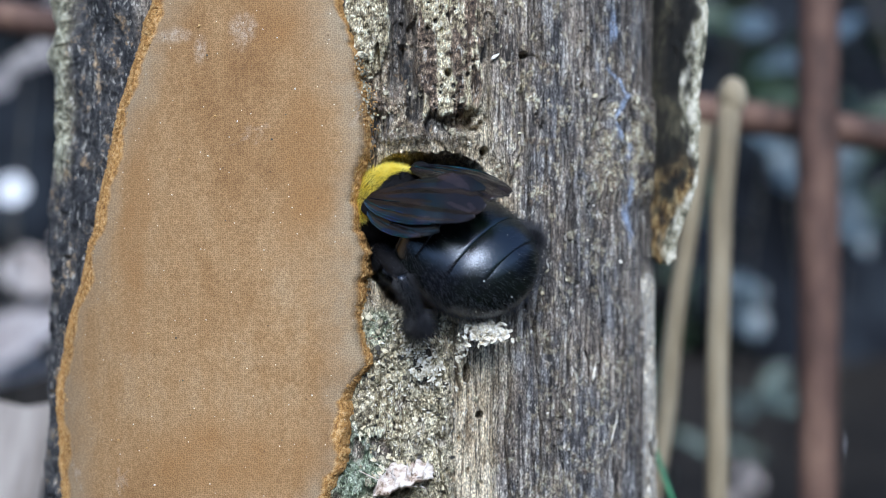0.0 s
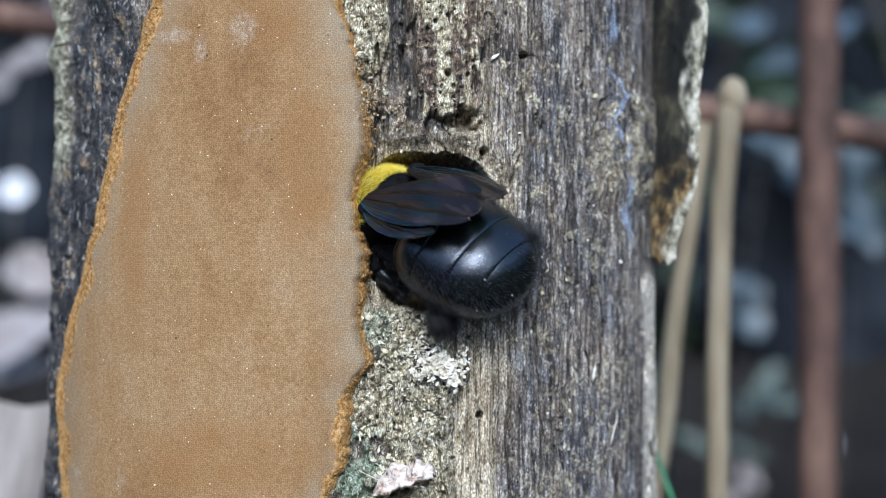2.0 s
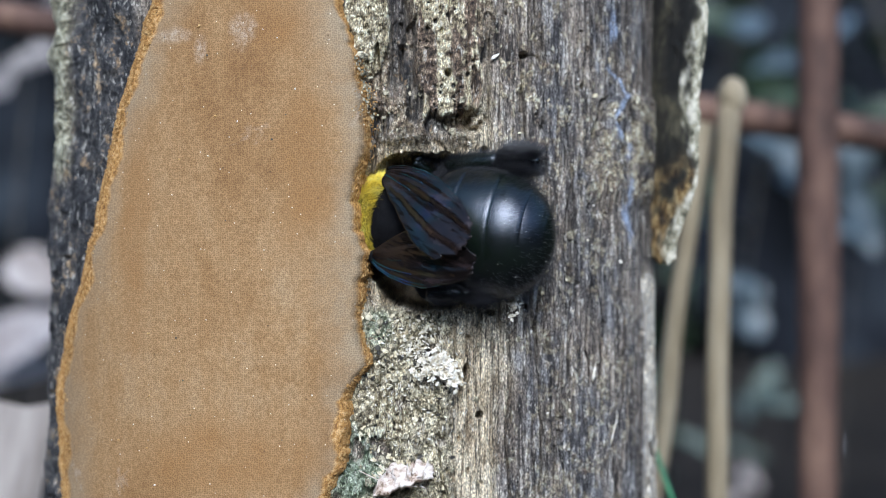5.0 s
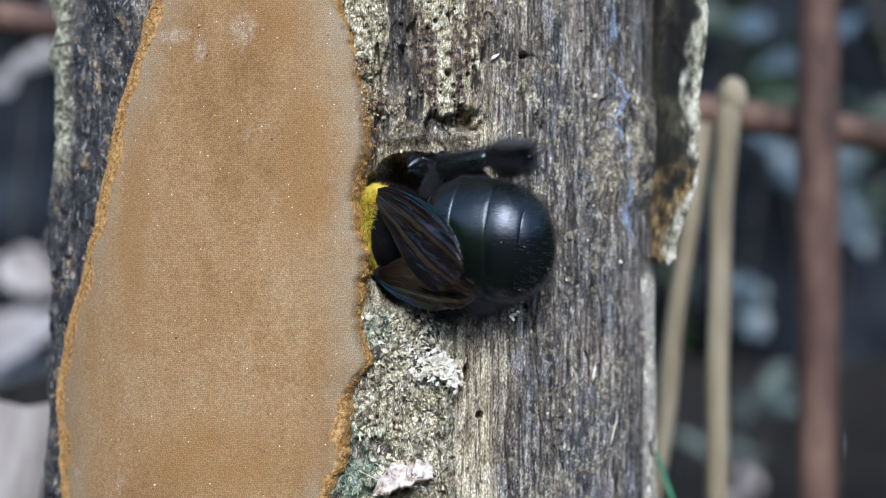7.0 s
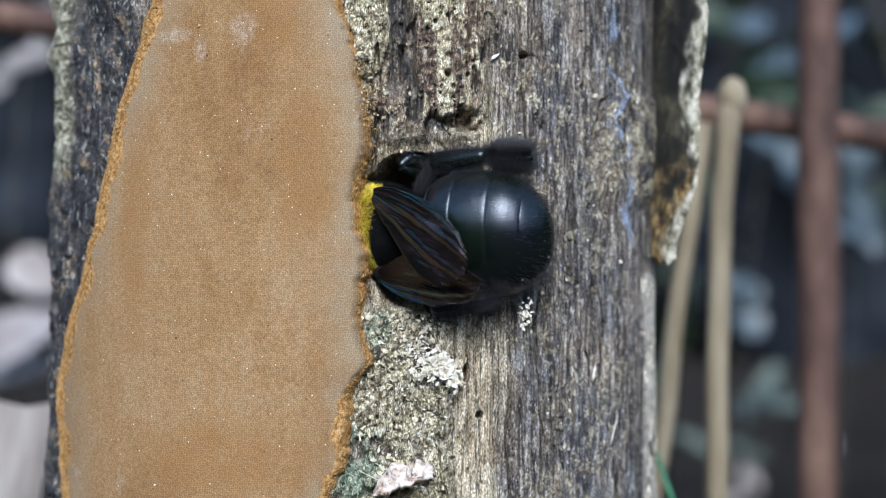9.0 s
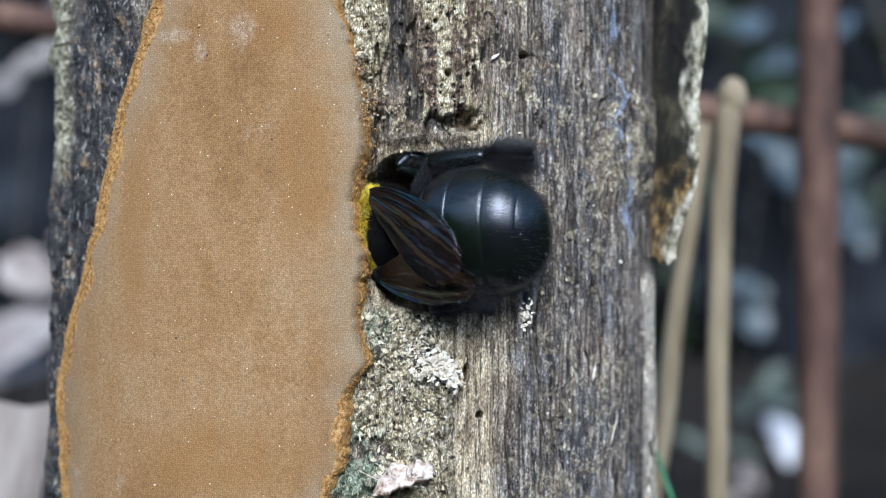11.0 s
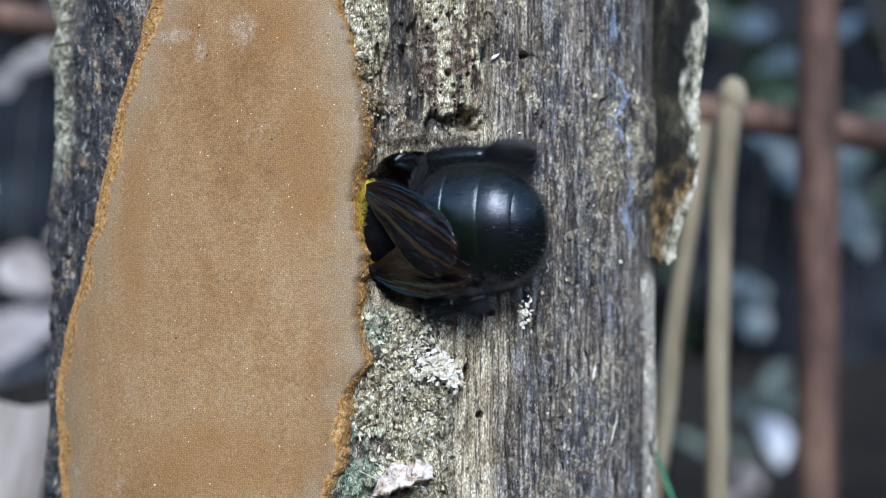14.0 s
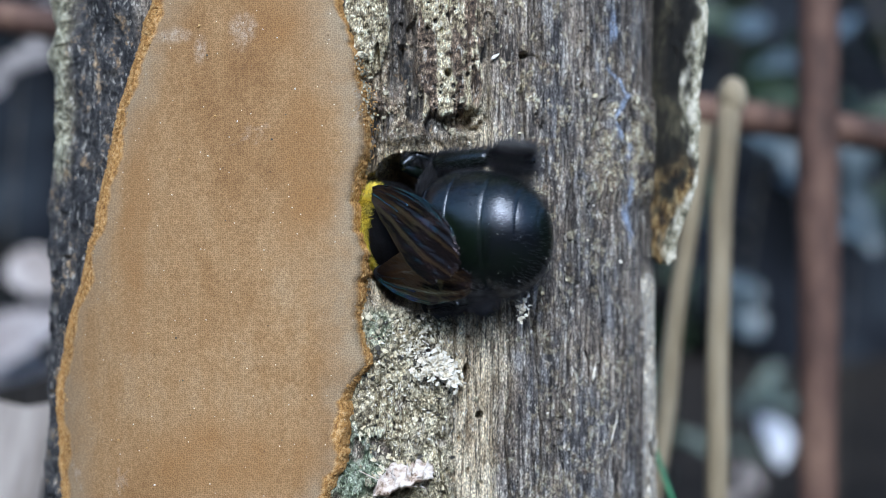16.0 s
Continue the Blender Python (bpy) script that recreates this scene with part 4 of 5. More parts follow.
def hairs_on(rng, count, place, length, width, lay, spread_by=0.35):
    """A coat of bristles: place(rng) gives roots and normals, lay the way they are combed and how strongly."""
    roots, ways, bends, sizes = [], [], [], []
    for _ in range(count):
        p, n = place(rng)
        roots.append(p)
        ways.append(Vector(n).normalized() * (1 - lay[3]) + Vector(lay[:3]) * lay[3] + Vector((rng.uniform(-1, 1), rng.uniform(-1, 1), rng.uniform(-1, 1))) * spread_by)
        bends.append(Vector(lay[:3]) * 0.5 + Vector((rng.uniform(-0.3, 0.3), rng.uniform(-0.3, 0.3), rng.uniform(-0.3, 0.3))))
        sizes.append(rng.uniform(0.6, 1.1) * length * MM)
    return bristles(roots, ways, sizes, width * MM, bends)


def egg(rng, centre, radii, keep):
    """A random point on an ellipsoid with its normal, where keep(unit vector) holds."""
    while True:
        d = Vector((rng.gauss(0, 1), rng.gauss(0, 1), rng.gauss(0, 1))).normalized()
        if keep(d):
            p = Vector((centre[k] + radii[k] * d[k] for k in range(3))) * MM
            return p, Vector((d[k] / radii[k] for k in range(3)))


def wing_mesh(length, seed, torn, broad=1.0):
    """A smoky folded wing along +x from its hinge, its fore edge at +y: a stiff fore edge, a rounded tip with a frayed margin, faint pleats."""
    n, m = 90, 70
    u, v = np.meshgrid(np.linspace(0.0, 1, n), np.linspace(0, 1, m))
    fore = np.interp(u, [0, 0.06, 0.2, 0.4, 0.6, 0.8, 0.93, 1.0], [0.3, 0.75, 1.25, 1.45, 1.3, 0.75, 0.1, -0.5])
    width = broad * np.interp(u, [0, 0.06, 0.2, 0.4, 0.6, 0.8, 1.0], [1.1, 1.9, 3.2, 4.5, 5.3, 5.4, 4.6])
    reach = length * np.interp(v, [0, 0.08, 0.2, 0.4, 0.6, 0.8, 0.92, 1], [0.86, 0.93, 0.98, 1.0, 0.985, 0.93, 0.86, 0.76])
    ragged = 0.05 * layers(v * 3.0, v * 0, seed, 2) + 0.11 * ramp01(grain(v * 7, v * 0, seed + 5), 0.62, 0.86) + 0.03 * grain(v * 34, v * 0, seed + 6)
    x = u * reach * (1 - torn * ragged * ramp01(u, 0.5, 1.0))
    y = fore - width * v * (1 - 0.10 * torn * layers(u * 7, u * 0, seed + 8))
    pleat = 0.085 * np.sin(v * 19 + 2.5 * u) + 0.035 * np.sin(v * 33 + 2 + 3 * u)
    z = pleat * ramp01(u, 0.02, 0.5) * ramp01(v, 0.05, 0.3) + 0.5 * (layers(x * 0.25, y * 0.35, seed + 2) - 0.5) * u - 0.012 * np.clip(x - 6, 0, 20) ** 2 - 1.4 * np.clip(0.16 - v, 0, 1) * u ** 0.5
    top = np.stack([x, y, z + 0.03], -1).reshape(-1, 3)
    low = np.stack([x, y, z - 0.03], -1).reshape(-1, 3)
    f = grid_faces(m, n)
    faces = f[:, ::-1].tolist() + (f + m * n).tolist()
    ring = list(range(n)) + [i * n + n - 1 for i in range(1, m)] + [(m - 1) * n + j for j in range(n - 2, -1, -1)] + [i * n for i in range(m - 2, 0, -1)]
    for a, b in zip(ring, ring[1:] + ring[:1]):
        faces.append([a, b, b + m * n, a + m * n])
    return mesh_of("wing", np.concatenate([top, low]) * MM, faces, WING), (x, y, z)


def wing_veins(pts, rows_at, side):
    heap = Heap()
    x, y, z = pts
    for j, stop in rows_at:
        n = int(90 * stop)
        line = [Vector((x[j, i], y[j, i] * side, z[j, i] + 0.05)) * MM for i in range(0, n, 3)]
        heap.add(*tube(line, [0.085 * MM * (1 - 0.75 * i / len(line)) for i in range(len(line))], 6))
    return heap.mesh("vein", VEIN)


def mirrored(me):
    me = me.copy()
    co = np.empty(len(me.vertices) * 3)
    me.vertices.foreach_get("co", co)
    co = co.reshape(-1, 3)
    co[:, 1] *= -1
    me.vertices.foreach_set("co", co.ravel())
    me.flip_normals()
    return me


def leg(name, parent, joints, radii, rng, fuzz, label):
    """Femur, tibia and tarsus between four joints (mm), with bristles on the outer two."""
    limb = new(name)
    limb.parent = parent
    hip = Vector(joints[0])
    limb.location = hip * MM
    joints = [Vector(j) - hip for j in joints]
    names = ("femur", "tibia", "tarsus")
    for k in range(3):
        a, b = Vector(joints[k]), Vector(joints[k + 1])
        steps = 9
        line = [(a + (b - a) * i / steps) * MM for i in range(steps + 1)]
        bulge = [radii[k] * MM * (0.66 + 0.34 * math.sin(math.pi * (0.12 + 0.76 * i / steps))) * (1 - (0.55 if k == 2 else 0.1) * (i / steps) ** 2) for i in range(steps + 1)]
        piece = part(names[k], mesh_of(names[k], *tube(line, bulge, 12), CHITIN if k or not fuzz[0] else MATT), None, limb)
        if fuzz[k]:
            longest = (0.9, 1.15, 1.9)[k]
            def place(r, a=a, b=b, w=radii[k]):
                t = r.triangular(0, 1, 0.35) if w < 0.75 else r.random()
                way = (b - a).normalized()
                n = way.orthogonal()
                n.rotate(Matrix.Rotation(r.uniform(0, 6.28), 3, way))
                return (a + (b - a) * t + n.normalized() * w * (0.75 - 0.5 * t * t)) * MM, n
            way = (b - a).normalized()
            coat = hairs_on(rng, fuzz[k], place, longest, 0.019, (*way, 0.32 if k == 2 else 0.5), 0.3)
            tagged(part("bristles", mesh_of("bristles", *coat, FUR), None, limb), "dense black bristles", kind="stuff")
    limb["label"] = label
    return limb


def build_bee():
    rng = random.Random(21)
    bee = tagged(new("carpenter_bee"), "large black carpenter bee with yellow-furred thorax and torn smoky wings", "bee")
    thorax = part("thorax", mesh_of("thorax", *rounded([(-5.0 + 0.5 * i, max(0.3, 4.2 * math.sqrt(max(0, 1 - ((i - 10.2) / 10.4) ** 2))), max(0.3, 3.7 * math.sqrt(max(0, 1 - ((i - 10.2) / 10.4) ** 2))), 0) for i in range(21)]), MATT), None, bee)
    coat = hairs_on(rng, 14000, lambda r: egg(r, (0, 0, 0), (4.6, 4.1, 3.6), lambda d: d[2] > 0.15 + 0.3 * d[0] and d[0] < 0.30), 0.95, 0.016, (1, 0, 0.1, 0.5), 0.25)
    tagged(part("fur", mesh_of("fur", *coat, YELLOW), None, thorax, "dense bright yellow fur"), kind="stuff")
    dark = hairs_on(rng, 7000, lambda r: egg(r, (0, 0, 0), (4.6, 4.1, 3.6), lambda d: d[2] < 0.15 + 0.3 * d[0] or d[0] > 0.30), 0.9, 0.018, (1, 0, 0, 0.4), 0.3)
    tagged(part("fur", mesh_of("fur", *dark, MATT), None, thorax, "short black fur"), kind="stuff")
    # abdomen, six overlapping plates behind the waist
    abdomen = part("abdomen", mesh_of("abdomen", *rounded([(s, belly(s)[0] * 0.95, belly(s)[1] * 0.95, 0) for s in np.linspace(0.02, 13.5, 40)]), CHITIN), None, bee)
    abdomen.location = (4.3 * MM, 0, -0.6 * MM)
    cuts = (0.25, 1.7, 4.56, 8.15, 11.12, 12.7, 13.4)
    for a, b in zip(cuts, cuts[1:]):
        rings = []
        for i in range(15):
            t = i / 14
            s = a - 0.25 + (b - a + 0.32) * t
            w, h = belly(s)
            grow = 0.978 + 0.020 * t + 0.018 * math.sin(math.pi * min(1.0, t * 1.05)) + (0.004 if i in (12, 13) else 0)
            if i == 14:
                grow -= 0.016
            rings.append((s, w * grow, h * grow, 0))
        v, f = rounded(rings, 64)
        part("tergite", mesh_of("tergite", v, f, CHITIN), None, abdomen)
    def flank(r):
        s = r.uniform(3, 13.4)
        w, h = belly(s)
        a = r.choice((-1, 1)) * r.gauss(0.35, 0.35) + (math.pi if r.random() < 0.5 else 0)
        if s > 10.8 and r.random() < 0.5:
            a = r.uniform(0, 6.28)
        n = Vector((0.25 if s < 11 else 0.8, math.cos(a), math.sin(a)))
        return Vector((s, w * math.cos(a), h * math.sin(a))) * MM, n
    fringe = hairs_on(rng, 4200, flank, 0.7, 0.011, (1, 0, 0, 0.5), 0.3)
    tagged(part("fringe", mesh_of("fringe", *fringe, FUR), None, abdomen, "fine black fringe of hair"), kind="stuff")
    heap = Heap()
    for _ in range(36):
        s = rng.triangular(9.0, 13.4, 13.2)
        w, h = belly(s)
        a = rng.uniform(0, 6.28)
        n = Vector((0.3, math.cos(a), math.sin(a)))
        flake(heap, Vector((s, w * 1.03 * math.cos(a), h * 1.03 * math.sin(a))) * MM, rng.choice((0.03, 0.04, 0.05, 0.09)) * MM, n, rng, 0.3, (0.4, 0.9))
    tagged(part("dust", heap.mesh("dust", FRASS, False), None, abdomen, "white specks of frass clinging to the tail"), kind="stuff")
    # wings: fore wings over hind wings, both folded over the back
    fore, pts = wing_mesh(13.6, 201, 0.8, 1.15)
    short, pts_s = wing_mesh(13.4, 211, 1.0, 1.2)
    hind, pts_h = wing_mesh(10.5, 221, 1.2, 0.8)
    rows_at = ((1, 0.9), (5, 0.7), (16, 0.42), (34, 0.34))
    for side in (-1, 1):
        bm = bmesh.new()
        bmesh.ops.create_uvsphere(bm, u_segments=18, v_segments=12, radius=0.95 * MM)
        for v in bm.verts:
            v.co = Vector((v.co.x * 1.25 + 2.6 * MM, v.co.y * 0.9 + side * 3.7 * MM, v.co.z * 0.8 + 2.6 * MM))
        part("tegula", bm, MATT, bee, "smooth black wing-base scale")
    wings = []
    for side, name, me, p in ((-1, "forewing", fore, pts), (1, "forewing", short, pts_s), (-1, "hindwing", hind, pts_h), (1, "hindwing", hind, pts_h)):
        w = part(name, me if side > 0 else mirrored(me), None, bee, "smoky purple-brown wing with a torn margin")
        part("vein", wing_veins(p, rows_at, side), None, w)
        wings.append(w)
    hind_l = ((1.9, -3.4, -2.2), (8.5, -7.1, -1.4), (9.8, -7.8, -4.3), (10.4, -8.2, -7.3))
    hind_r = ((2.4, 3.0, -3.0), (2.9, 5.9, -4.9), (8.6, 7.5, -6.2), (13.7, 8.3, -6.4))
    mid_r = ((1.5, 4.6, -4.6), (0.7, 6.0, -1.9), (1.1, 7.0, -3.2), (2.3, 6.3, -5.0))
    mid_l = ((0.4, -3.2, -2.5), (2.4, -4.4, -4.2), (3.9, -4.2, -5.6), (4.7, -3.4, -6.8))
    legs = []
    for name, joints, radii, fuzz in (("hind_leg", hind_l, (0.9, 0.8, 0.6), (700, 1700, 1500)), ("hind_leg", hind_r, (0.9, 1.0, 0.7), (900, 2600, 6000)), ("middle_leg", mid_l, (0.9, 0.8, 0.55), (150, 400, 300)), ("middle_leg", mid_r, (0.6, 0.55, 0.45), (0, 200, 200))):
        legs.append(leg(name, bee, joints, radii, rng, fuzz, "bristly black " + name.replace("_", " ")))
    return bee, abdomen, wings, legs


# ---- shavings ----
def shavings(name, x, y, z, wide, tall, count, seed, label, size=(0.15, 0.50)):
    rng = random.Random(seed)
    heap = Heap()
    for _ in range(count):
        c = Vector((rng.gauss(0, wide * 0.4), rng.uniform(-0.5, 0.1), rng.gauss(0, tall * 0.4))) * MM
        flake(heap, c, rng.uniform(*size) * MM, (rng.uniform(-1, 1), -1, rng.uniform(-0.6, 1)), rng, 0.15, (0.25, 0.95))
    ob = new(name, heap.mesh(name, FRASS, False))
    ob.location = mm(x, y, z)
    return tagged(ob, label, "wood shavings", kind="stuff")


def slivers(count, seed, label):
    """Thin curled slivers of pale wood that lie over the lichen below the hole."""
    rng = random.Random(seed)
    heap = Heap()
    for _ in range(count):
        x, z = rng.gauss(-2.6, 2.1), rng.triangular(-21.0, -6.3, -9.0)
        if not -7.6 < x < 2.2:
            continue
        y = float(log_face(x)) - float(log_surface(np.array([x]), np.array([z]))[0][0]) - 0.12
        a = rng.uniform(0, math.pi)
        d = Vector((math.cos(a), rng.uniform(-0.35, 0.1), math.sin(a))) * rng.uniform(0.10, 0.32)
        w = rng.uniform(0.05, 0.14)
        line = [Vector((x, y, z)) - d, Vector((x, y - rng.uniform(0.05, 0.25), z)), Vector((x, y, z)) + d]
        heap.add(*tube([p * MM for p in line], [w * 0.6 * MM, w * MM, w * 0.4 * MM], 5, 0.4))
    ob = new("shavings_pile", heap.mesh("shavings_pile", FRASS))
    ob.location = (0, 0, H)
    return tagged(ob, label, "wood shavings", kind="stuff")


# ---- behind the log ----
def build_fence():
    fence = tagged(new("iron_grid"), "rusty grid of thin iron bars standing behind the log", "metal grid")
    fence.location = (0.0735, 0.12, 0)
    def bar(name, a, b, r, seed):
        a, b = Vector(a), Vector(b)
        n = 40
        line = [a + (b - a) * i / n + Vector((1, 0, 0.3)) * 0.0006 * (grain(np.array([i * 0.4]), np.array([0.0]), seed)[0] - 0.5) for i in range(n + 1)]
        rr = [r * (1 + 0.10 * (grain(np.array([i * 0.8]), np.array([2.0]), seed)[0] - 0.5)) for i in range(n + 1)]
        part(name, mesh_of(name, *tube(line, rr, 16), RUST), None, fence, "rust-brown round bar")
    bar("upright", (-0.0015, 0, 0), (0.0012, 0, 0.62), 0.0039, 301)
    bar("crossbar", (-0.26, 0.0072, H + 0.060), (0.20, 0.0072, H - 0.002), 0.0033, 302)
    bar("upright", (-0.252, 0, 0), (-0.25, 0, 0.62), 0.0039, 303)
    bar("upright", (0.19, 0, 0), (0.19, 0, 0.62), 0.0039, 304)


def build_stems():
    def stem(pts, radii, label, knob=0.0):
        base = Vector(pts[0])
        ob = tagged(new("dry_stem"), label, "plant stem", group="dry stems behind the log")
        ob.location = base
        for name, lo, hi in (("lower_stalk", 0, 20), ("upper_stalk", 20, 40)):
            v, f = tube(pts[lo:hi + 1], radii[lo:hi + 1], 12)
            part(name, mesh_of(name, np.array(v) - np.array(base), f, STEM), None, ob)
        v, f = tube([pts[20] - Vector((0, 0, 0.002)), pts[20], pts[20] + Vector((0, 0, 0.002))], [radii[20] * 1.02, radii[20] * 1.2, radii[20] * 1.02], 12)
        part("node", mesh_of("node", np.array(v) - np.array(base), f, STEM), None, ob)
        if knob:
            tip = pts[-1] - base
            bm = bmesh.new()
            bmesh.ops.create_uvsphere(bm, u_segments=14, v_segments=9, radius=knob)
            for vert in bm.verts:
                vert.co = Vector((vert.co.x * (1.25 if vert.co.x > 0 else 1.0), vert.co.y, vert.co.z * 1.5)) * (1 + 0.12 * noise.noise(vert.co * 900)) + tip - Vector((0, 0, 0.0012))
            part("knob", bm, STEM, ob)
        return ob
    def bend(a, b, n, seed, amp):
        a, b = Vector(a), Vector(b)
        return [a + (b - a) * i / n + Vector((1, 0.4, 0)) * amp * (layers(np.array([i * 0.35]), np.array([0.0]), seed)[0] - 0.5) for i in range(n + 1)]
    line = bend((0.0324, 0.062, 0), (0.0420, 0.060, H + 0.0235), 40, 311, 0.0022)
    rr = [0.0020 - 0.0004 * i / 40 for i in range(41)]
    stem(line, rr, "thin dry straw-coloured stem with a knobbed end", 0.00195)
    line = bend((-0.0080, 0.072, 0), (0.0395, 0.0655, H + 0.0190), 40, 312, 0.0020)
    stem(line, [0.0017 - 0.0003 * i / 40 for i in range(41)], "thin leaning dry straw-coloured stem")


def build_board():
    bm = bmesh.new()
    bmesh.ops.create_grid(bm, x_segments=16, y_segments=60, size=0.5)
    for v in bm.verts:
        x, z = v.co.x, v.co.y + 0.5
        top = 0.3052 + 0.012 * x + 0.004 * (noise.noise(Vector((x * 6, 0, 1))))
        v.co = Vector((x * 0.075, 0.0015 * noise.noise(Vector((x * 5, z * 6, 3))), z * top))
    back = bmesh.ops.extrude_face_region(bm, geom=bm.faces[:])
    for v in [g for g in back["geom"] if isinstance(g, bmesh.types.BMVert)]:
        v.co.y += 0.014
        v.co.z = max(0, v.co.z - (0.003 if v.co.z > 0.25 else 0))
    bmesh.ops.recalc_face_normals(bm, faces=bm.faces[:])
    me = bpy.data.meshes.new("old_board")
    bm.to_mesh(me)
    bm.free()
    me.materials.append(BOARD)
    ob = new("old_board", me)
    ob.matrix_world = pose(-0.1555, 0.062, 0.0, 0, 11.5, 0)
    tagged(ob, "weathered grey-brown upright board with a broken top", "board")


def leaf_mesh(name, length, width, mat, seed):
    n, m = 14, 9
    u, v = np.meshgrid(np.linspace(0, 1, n), np.linspace(-1, 1, m))
    half = width * 0.5 * np.sin(np.pi * u ** 0.8) ** 0.8
    x, y = u * length, v * half
    z = 0.10 * length * np.abs(v) * np.sin(np.pi * u) - 0.25 * length * u ** 2 + 0.03 * length * (layers(u * 4, v * 2 + 3, seed) - 0.5)
    return mesh_of(name, np.stack([x, y, z], -1), grid_faces(m, n), mat)


def build_shrub(x, y, height, count, seed, mat, label, reach=0.22, low=0.05):
    rng = random.Random(seed)
    shrub = tagged(new("shrub"), label, "shrub", group="undergrowth behind the log")
    shrub.location = (x, y, 0)
    shapes = [leaf_mesh("leaf", rng.uniform(0.05, 0.09), rng.uniform(0.022, 0.04), mat, seed + k) for k in range(3)]
    spots = []
    for k in range(5):
        a = rng.uniform(0, 6.28)
        tip = Vector((math.cos(a) * reach * rng.uniform(0.3, 1), math.sin(a) * reach * rng.uniform(0.3, 1), height * rng.uniform(0.7, 1)))
        line = [Vector((tip.x * t ** 1.4, tip.y * t ** 1.4, tip.z * t)) for t in np.linspace(0, 1, 9)]
        part("stem", mesh_of("stem", *tube(line, [0.004 * (1 - 0.75 * i / 8) for i in range(9)], 6), DARKBARK), None, shrub)
        spots += line[2:]
    for k in range(count):
        p = rng.choice(spots)
        q = p + Vector((rng.gauss(0, 0.04), rng.gauss(0, 0.04), rng.gauss(0, 0.03)))
        ob = part("leaf", rng.choice(shapes), None, shrub)
        ob.matrix_basis = pose(q.x, q.y, max(q.z, low), rng.uniform(-50, 50), rng.uniform(-30, 50), rng.uniform(0, 360))
    return shrub


def build_sprig(x, y, z, length, width, mat, seed, label):
    """One thin shoot that carries a leaf at its tip."""
    rng = random.Random(seed)
    foot = Vector((x + rng.uniform(-0.05, 0.05), y + rng.uniform(0.0, 0.06), 0))
    sprig = tagged(new("sprig"), label, "plant", group="sprigs behind the log")
    sprig.location = foot
    tip = Vector((x, y, H + z)) - foot
    line = [Vector((tip.x * t ** 2, tip.y * t ** 2, tip.z * t)) for t in np.linspace(0, 1, 12)]
    part("stalk", mesh_of("stalk", *tube(line, [0.0012 - 0.0006 * i / 11 for i in range(12)], 6), DARKBARK), None, sprig)
    for k in range(4 if mat is not BRIGHT_SPOT else 1):
        size = length * rng.uniform(0.55, 1.1)
        blade = part("leaf", leaf_mesh("leaf", size, width * rng.uniform(0.6, 1.2), mat, seed + 40 * k), None, sprig)
        drift = Vector((rng.gauss(0, 0.35), rng.gauss(0, 0.5), rng.gauss(0, 0.45))) * length * (1 if k else 0)
        blade.matrix_basis = Matrix.Translation(tip + drift) @ pose(0, 0, 0, 50 + rng.uniform(-30, 35), rng.uniform(-30, 30), 0) @ pose(0, 0, 0, 0, 0, rng.uniform(0, 360)) @ pose(-size * 0.45, 0, 0)
    return sprig


def build_grass():
    n = 24
    pts = [Vector((0.0268 + 0.0125 * (1 - i / n) ** 0.45, 0.036, (H - 0.0250) * (i / n) ** 0.7)) for i in range(n + 1)]
    v, f = [], []
    for i, p in enumerate(pts):
        w = 0.0022 * (1 - (i / n) ** 3 * 0.85)
        for dx, dy in ((-w, 0.0004), (0, -0.0005), (w, 0.0004), (0, 0.0002)):
            v.append((p.x + dx, p.y + dy, p.z))
    for i in range(n):
        for k in range(4):
            f.append((4 * i + k, 4 * i + (k + 1) % 4, 4 * i + 4 + (k + 1) % 4, 4 * i + 4 + k))
    f += [(3, 2, 1, 0), tuple(range(4 * n, 4 * n + 4))]
    ob = new("grass_blade", mesh_of("grass_blade", np.array(v) - np.array((0.0393, 0.036, 0)), f, GRASS))
    ob.location = (0.0393, 0.036, 0)
    tagged(ob, "single fresh green grass blade beside the log", "grass")


build_ground()
build_thicket()
LOG = build_log()
build_flap(LOG)
build_flakes(LOG)
FUNGUS = build_fungus()
BEE, ABDOMEN, WINGS, LEGS = build_bee()
shavings("shavings_pile", -2.2, -1.1, -9.9, 2.7, 4.0, 130, 402, "white wood shavings caught on the lichen below the hole", (0.06, 0.26))
shavings("shavings_pile", -1.5, -1.5, -11.8, 1.5, 1.5, 70, 405, "dense white heap of wood shavings caught on the lichen", (0.14, 0.40))
slivers(150, 409, "thin pale wood slivers strewn over the lichen below the hole")
CLUMP = shavings("frass_clump", 4.0, -2.0, -8.0, 1.9, 1.1, 200, 401, "moist white clump of fresh frass pushed out by the bee", (0.2, 0.6))
WISP = shavings("frass_clump", 2.0, -1.6, -9.3, 0.8, 1.7, 60, 403, "small loose wisp of white frass shavings", (0.10, 0.34))
build_fence()
build_stems()
build_board()
build_grass()
for sx, sy, tall, count, seed in ((-0.42, 0.62, 0.62, 110, 501), (0.50, 0.95, 0.75, 120, 503), (0.15, 1.1, 0.7, 90, 505), (-0.75, 0.95, 0.8, 100, 506), (0.85, 1.3, 0.8, 110, 507)):
    build_shrub(sx, sy, tall, count, seed, LEAF, "leafy dark green shrub")
